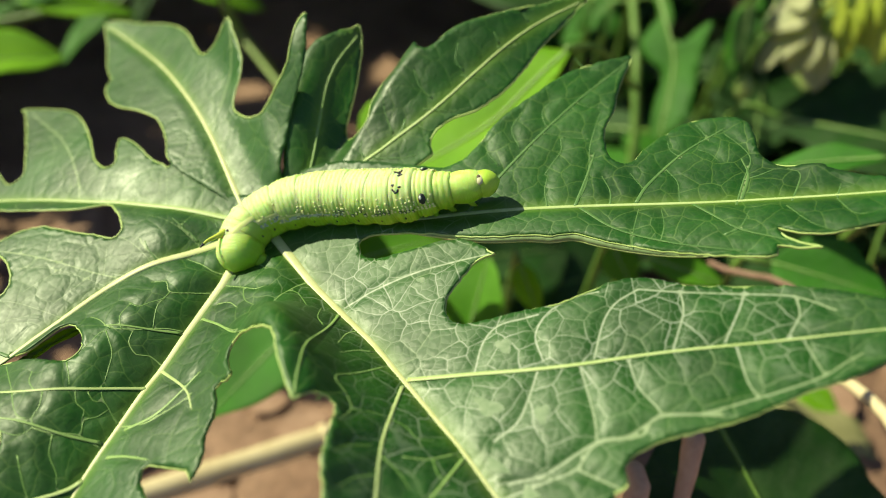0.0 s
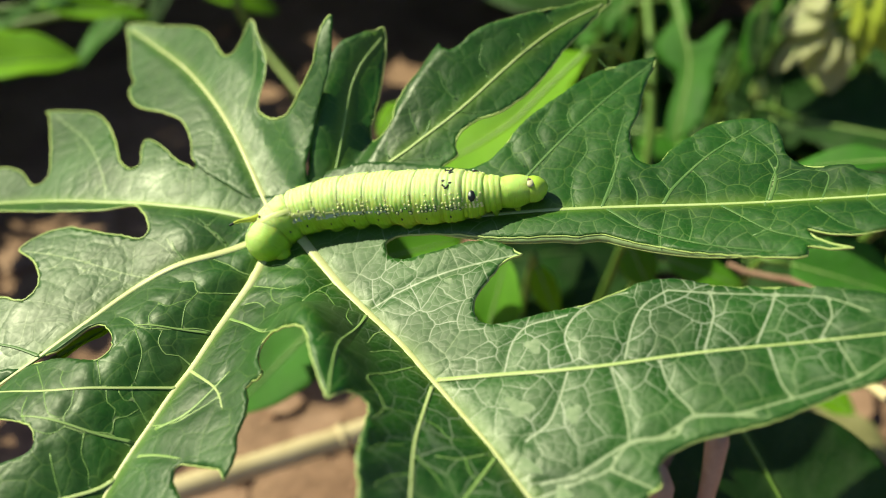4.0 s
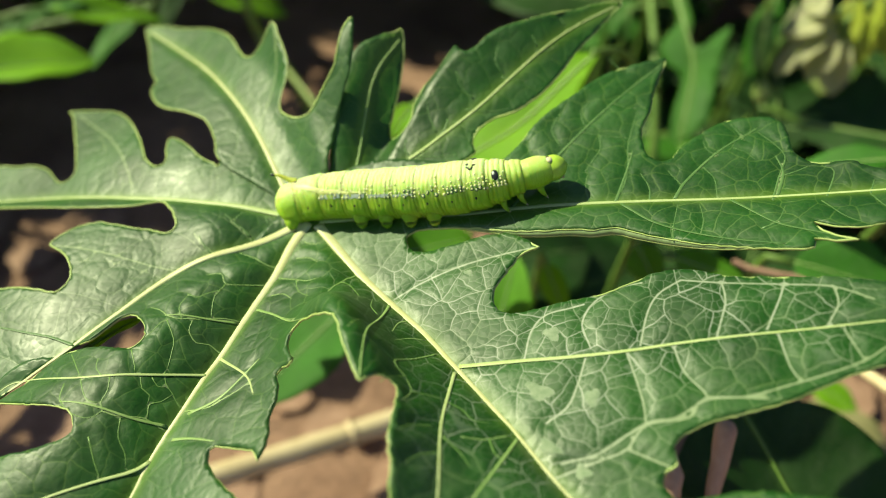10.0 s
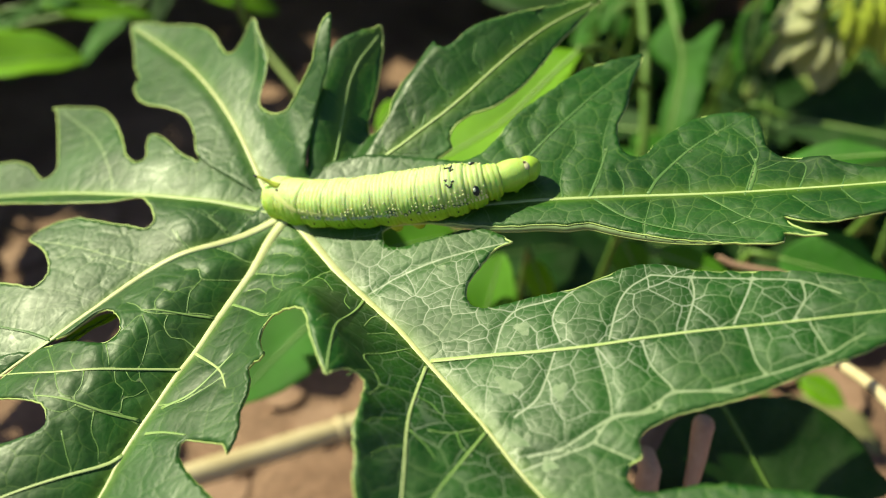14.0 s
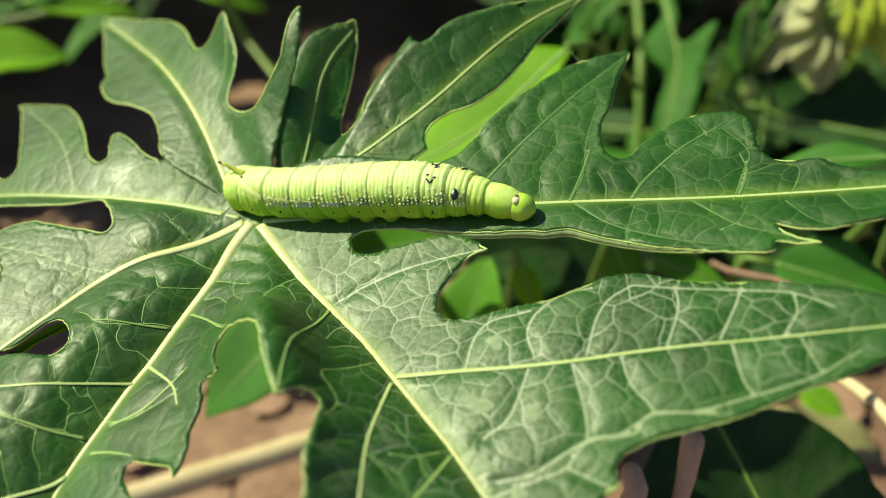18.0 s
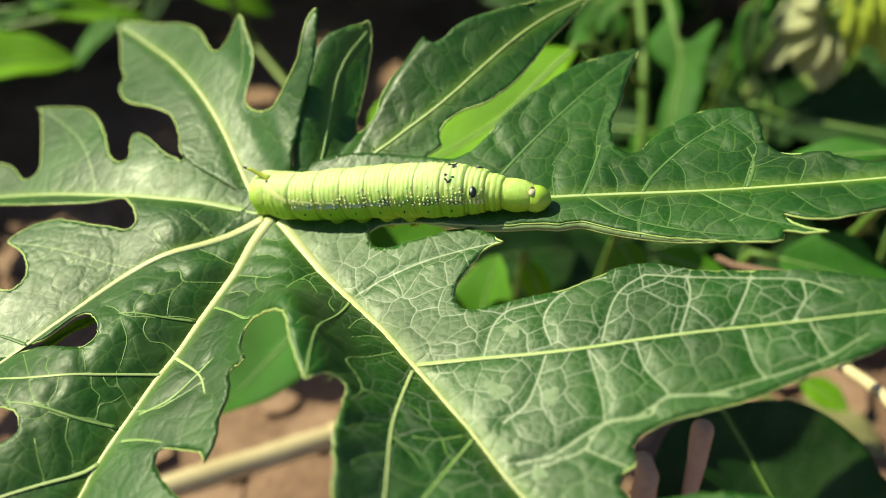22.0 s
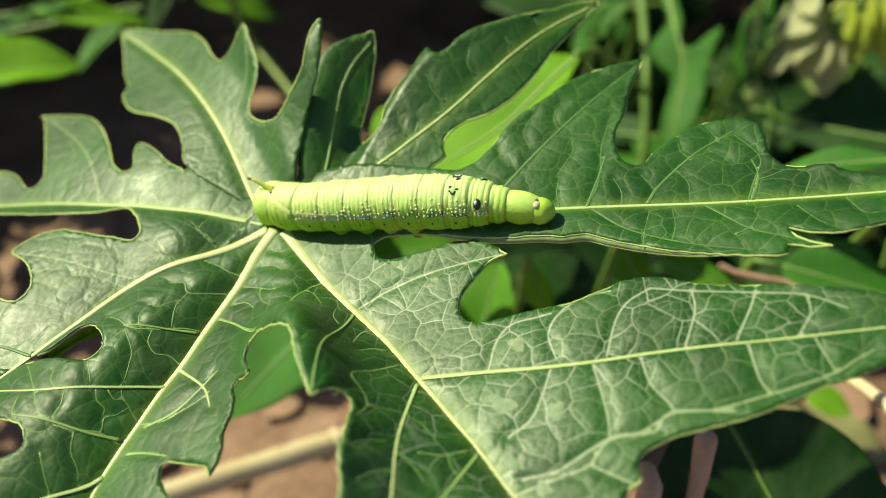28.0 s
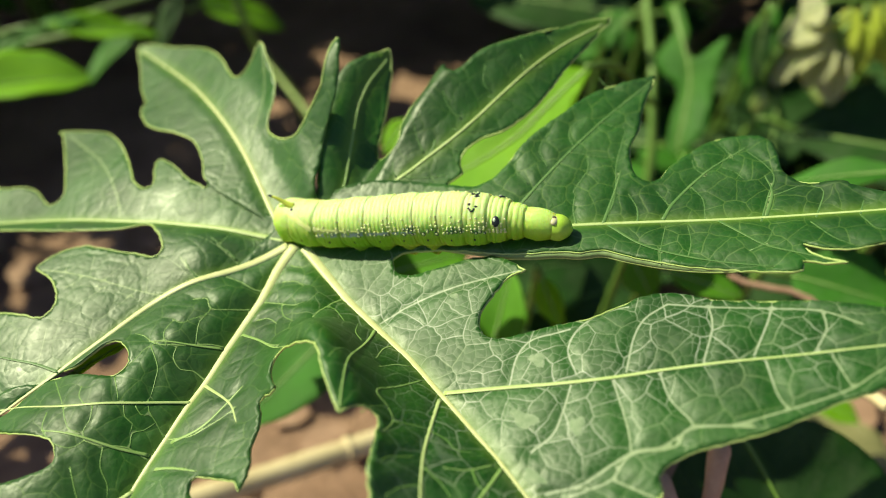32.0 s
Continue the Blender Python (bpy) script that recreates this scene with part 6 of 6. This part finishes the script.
simple_leaf((0.235, 0.445, 0.226), (0.232, 0.434, 0.195), (-0.55, -0.3, 0.75), 0.018, LEAF_YELLOW, "narrow yellow green flower bract", seed=218, stalk=(0.33, 0.46, 0.22), droop=0.2, name="flower_bract")
simple_leaf((0.244, 0.442, 0.230), (0.243, 0.428, 0.194), (-0.55, -0.3, 0.75), 0.016, LEAF_YELLOW, "narrow yellow green flower bract", seed=219, stalk=(0.33, 0.46, 0.22), droop=0.2, name="flower_bract")
simple_leaf((0.251, 0.439, 0.232), (0.250, 0.426, 0.198), (-0.55, -0.3, 0.75), 0.016, LEAF_YELLOW, "narrow yellow green flower bract", seed=220, stalk=(0.33, 0.46, 0.22), droop=0.2, name="flower_bract")
simple_leaf((0.260, 0.432, 0.226), (0.257, 0.419, 0.191), (-0.55, -0.3, 0.75), 0.016, LEAF_YELLOW, "narrow yellow green flower bract", seed=221, stalk=(0.33, 0.46, 0.22), droop=0.2, name="flower_bract")
simple_leaf((0.241, 0.439, 0.220), (0.240, 0.428, 0.190), (-0.55, -0.3, 0.75), 0.017, LEAF_YELLOW, "narrow yellow green flower bract", seed=222, stalk=(0.33, 0.46, 0.22), droop=0.2, name="flower_bract")
rod("plant_stem", [(0.242, 0.475, 0.158), (0.258, 0.457, 0.141), (0.274, 0.434, 0.117), (0.281, 0.401, 0.078)], 0.0040, 0.0050, BUD, "pale olive plant stem", "stem", 0.04)
simple_leaf((0.284, 0.483, 0.157), (0.297, 0.458, 0.125), (-0.35, -0.35, 0.87), 0.026, LITTER, "withered pinkish brown leaf", seed=223, stalk=(0.281, 0.533, 0.037), droop=0.1)
simple_leaf((0.179, 0.258, 0.231), (0.137, 0.275, 0.218), (0.1, -0.25, 1), 0.015, LEAF_FAR, "broad green leaf lying flat", seed=224, stalk=(0.192, 0.308, 0.111), droop=0.1)
rod("plant_stem", [(0.133, 0.535, 0.202), (0.128, 0.467, 0.174), (0.127, 0.453, 0.161), (0.126, 0.430, 0.132), (0.123, 0.406, 0.074), (0.129, 0.383, -0.025)], 0.0028, 0.0034, STEM, "upright green plant stem", "stem", 0.04)
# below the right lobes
# stand-in for the left lobe's curled, sunlit underside, in bright lime colour
simple_leaf((-0.1096, 0.1353, 0.2482), (-0.0997, 0.1493, 0.2475), (-0.5, -0.2, 0.8), 0.006, LEAF_LIME, "lime strip standing in for a sunlit lobe underside", seed=260, stalk=(-0.13, 0.16, 0.2), droop=0.05)
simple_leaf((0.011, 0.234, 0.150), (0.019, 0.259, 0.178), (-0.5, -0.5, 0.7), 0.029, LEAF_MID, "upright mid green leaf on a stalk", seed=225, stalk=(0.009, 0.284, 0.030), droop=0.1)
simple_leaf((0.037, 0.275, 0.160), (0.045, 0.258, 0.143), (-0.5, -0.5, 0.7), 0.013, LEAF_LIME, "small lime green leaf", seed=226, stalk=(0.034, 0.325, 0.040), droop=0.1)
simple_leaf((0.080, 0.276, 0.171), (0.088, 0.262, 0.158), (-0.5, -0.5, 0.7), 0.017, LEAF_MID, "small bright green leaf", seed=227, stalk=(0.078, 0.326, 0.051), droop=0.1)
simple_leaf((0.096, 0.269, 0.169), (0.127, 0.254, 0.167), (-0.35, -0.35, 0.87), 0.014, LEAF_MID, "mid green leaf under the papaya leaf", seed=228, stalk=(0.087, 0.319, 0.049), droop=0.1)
rod("leaf_stalk", [(0.115, 0.247, 0.185), (0.120, 0.244, 0.184), (0.130, 0.239, 0.185), (0.144, 0.232, 0.185), (0.155, 0.214, 0.174)], 0.0012, 0.0016, LITTER, "thin withered brown leaf stalk", "stalk", 0.04)
simple_leaf((0.149, 0.261, 0.173), (0.191, 0.236, 0.177), (-0.35, -0.35, 0.87), 0.035, LEAF_FAR, "broad green leaf under the papaya leaf", seed=229, stalk=(0.137, 0.311, 0.053), droop=0.1)
simple_leaf((0.068, 0.389, 0.079), (0.059, 0.383, 0.069), (-0.35, -0.35, 0.87), 0.015, LEAF_FAR, "small green leaf in half shade", seed=230, stalk=(0.071, 0.439, 0.000), droop=0.1)
simple_leaf((-0.041, 0.237, 0.193), (-0.001, 0.247, 0.201), (-0.35, -0.35, 0.87), 0.034, LEAF_MID, "green leaf under the papaya leaf", seed=231, stalk=(-0.053, 0.287, 0.073), droop=0.1)
cut_leaf((0.108, 0.156, 0.170), (0.25, -0.35, 0.9), [(-54, -22), (-44, -9), (-33, 6), (-10, 17), (11, 21), (27, 18), (40, 10), (44, 0), (45, -10), (-14, -25)], [(-14, 16), (-5, 1), (8, -19)], LEAF_SHADED, "broad dark green leaf in deep shade")
rod("plant_stem", [(0.079, 0.145, 0.200), (0.078, 0.142, 0.197), (0.077, 0.138, 0.192), (0.075, 0.133, 0.186), (0.073, 0.125, 0.174)], 0.0036, 0.0018, STEM_PINK, "pinkish brown young stem", "stem", 0.04)
rod("plant_stem", [(0.060, 0.138, 0.193), (0.061, 0.134, 0.191), (0.060, 0.132, 0.188), (0.059, 0.123, 0.178)], 0.0034, 0.0042, STEM_PINK, "pinkish brown young stem", "stem", 0.04)
simple_leaf((0.210, 0.299, 0.045), (0.231, 0.280, 0.042), (-0.35, -0.35, 0.87), 0.016, LEAF_LIME, "small lime green leaf", seed=232, stalk=(0.204, 0.349, 0.000), droop=0.1)
simple_leaf((0.211, 0.314, 0.004), (0.266, 0.248, -0.010), (-0.35, -0.35, 0.87), 0.053, OLIVE, "withered olive brown leaf", seed=233, stalk=(0.195, 0.364, 0.000), droop=0.1)
for (x, y, z), skin in (((0.197, 0.450, 0.160), BUD), ((0.226, 0.302, 0.125), FLOWER)):
    bm = bmesh.new()
    bmesh.ops.create_icosphere(bm, subdivisions=3, radius=0.0068, matrix=Matrix.Diagonal((0.8, 0.8, 1.35, 1)))
    bud = base("flower_bud", Matrix.Translation((x, y, z)), "pale yellow green bud on a thin stalk", "bud", "plants behind the papaya leaf")
    part("bud", bm, skin, bud)
    line = smooth_line([(0, 0, 0), (0.004, 0.01, 0.03), (0.02, 0.03, 0.05)], 0.005)
    v, f = tube(line, np.full(len(line), 0.0012), 6)
    mesh_object("stalk", v, f, STEM, bud)
rod("plant_stem", [(-0.2, 0.6, 0.32), (-0.165, 0.56, 0.17), (-0.145, 0.60, 0.09), (-0.13, 0.62, 0.0)], 0.0035, 0.004, STEM, "thin green plant stem", "stem")
rod("fallen_twig", [(-0.16, 0.56, 0.15), (-0.135, 0.523, 0.142), (-0.108, 0.480, 0.135), (-0.06, 0.42, 0.10), (-0.02, 0.38, 0.0)], 0.0015, 0.0030, BUD, "pale olive green leaf stalk", "stalk", 0.05)

simple_leaf((-0.048, 0.253, 0.163), (-0.106, 0.207, 0.136), (-0.3, -0.2, 1), 0.050, LEAF_FAR, "green leaf below the papaya leaf", seed=56, stalk=(-0.04, 0.36, 0.02))
def fallen_stalk():
    """A dry stalk on the ground: shaft, ringed nodes and a frayed end."""
    ob = base("dry_stalk", Matrix.Identity(4), "pale straw coloured fallen leaf stalk", "stalk", "plants behind the papaya leaf")
    p = smooth_line([(-0.30, 0.135, 0.075), (-0.185, 0.197, 0.062), (-0.06, 0.264, 0.042), (0.049, 0.323, 0.025), (0.12, 0.36, 0.012)], 0.008)
    v, f = tube(p, np.linspace(0.0075, 0.006, len(p)) * (1 + 0.03 * np.sin(np.arange(len(p)) * 1.1)), 14)
    mesh_object("shaft", v, f, STRAW, ob)
    for i in (6, 19, 33, 46):
        way = p[i + 1] - p[i]
        v, f = tube([p[i] - way * 0.25, p[i] - way * 0.1, p[i] + way * 0.1, p[i] + way * 0.25], [0.0068, 0.0078, 0.0078, 0.0066], 14)
        mesh_object("node", v, f, STRAW, ob)
    v, f = tube([p[-1], p[-1] + (p[-1] - p[-2]) * 0.8], [0.006, 0.0072], 14)
    mesh_object("stalk_end", v, f, LITTER, ob, "browned end of the stalk")


fallen_stalk()
# added leaves cover sunlit soil, their shade painted into the dark colour
simple_leaf((0.013, 0.322, 0.120), (0.075, 0.345, 0.116), (0.0, -0.4, 1), 0.07, LEAF_SHADED, "dark green leaf below the papaya leaf", seed=66, stalk=(0.0, 0.34, 0.0))
simple_leaf((0.02, 0.305, 0.098), (0.115, 0.35, 0.100), (0.1, -0.3, 1), 0.09, LEAF_SHADED, "dark green leaf below the papaya leaf", seed=67, stalk=(0.0, 0.34, 0.0), rib=STEM)
simple_leaf((0.02, 0.36, 0.085), (0.125, 0.415, 0.090), (0.1, -0.3, 1), 0.10, LEAF_SHADED, "dark green leaf below the papaya leaf", seed=68, stalk=(0.0, 0.38, 0.0), rib=STEM)
simple_leaf((0.03, 0.43, 0.070), (0.135, 0.475, 0.075), (0.1, -0.3, 1), 0.10, LEAF_SHADED, "dark green leaf below the papaya leaf", seed=69, stalk=(0.0, 0.45, 0.0), rib=STEM)
rod("leaf_stalk", [(0.13, 0.26, 0.14), (0.146, 0.222, 0.165), (0.146, 0.200, 0.175), (0.153, 0.155, 0.188), (0.16, 0.11, 0.15), (0.17, 0.08, 0.0)], 0.002, 0.003, STRAW, "thin cream coloured leaf stalk", "stalk")

# low growth in the shade behind, then unseen bushes added to shade the ground
under = random.Random(77)
for k in range(64):
    x, y, z = under.uniform(0.13, 0.44), under.uniform(0.40, 0.72), under.uniform(0.03, 0.17)
    a = under.uniform(0, 6.3)
    size = under.uniform(0.08, 0.15)
    simple_leaf((x, y, z), (x + size * math.cos(a), y + size * math.sin(a), z + under.uniform(-0.03, 0.03)), (under.uniform(-.3, .3), under.uniform(-.5, .1), 1), size * 0.55, LEAF_SHADED if k % 6 else LEAF_FAR, "dark green leaf low in the shade", seed=100 + k, stalk=(x - 0.02, y + 0.02, 0.0))
# the next six bushes stand out of view, added to cast shade
shrub((-1.0, 1.5, 0), 1.0, 0.55, 450, LEAF_FAR, "unseen tall leafy bush added to shade the ground", 1)
shrub((-0.80, 0.88, 0), 0.44, 0.33, 380, LEAF_FAR, "unseen low leafy bush added to shade the ground", 5, big=0.58)
shrub((-0.73, 0.60, 0), 0.44, 0.27, 380, LEAF_FAR, "unseen low leafy bush added to shade the ground", 6, big=0.58)
shrub((-0.52, 0.98, 0), 0.62, 0.30, 420, LEAF_FAR, "unseen leafy bush added to dapple the soil", 8, big=0.5)
shrub((-0.45, 1.75, 0), 1.0, 0.6, 750, LEAF_FAR, "unseen tall leafy bush added to shade the ground", 2)
shrub((0.12, 1.0, 0), 0.70, 0.32, 280, LEAF_FAR, "unseen leafy bush added to shade the low growth", 7, big=0.9)
shrub((0.55, 1.2, 0), 0.7, 0.45, 320, LEAF_SHADED, "leafy dark green bush behind", 3)
shrub((0.75, 0.55, 0), 0.5, 0.3, 200, LEAF_SHADED, "leafy dark green bush beside the papaya", 4)

# unseen hedge plants, added to keep low sky off the leaf's gloss
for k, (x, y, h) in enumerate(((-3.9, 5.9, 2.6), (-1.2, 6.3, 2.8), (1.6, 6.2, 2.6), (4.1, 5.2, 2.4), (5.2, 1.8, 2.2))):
    shrub((x, y, 0), h, 0.95, 420, LEAF_SHADED, "unseen tall plant added to block the low sky", 10 + k, big=2.2)


motions()
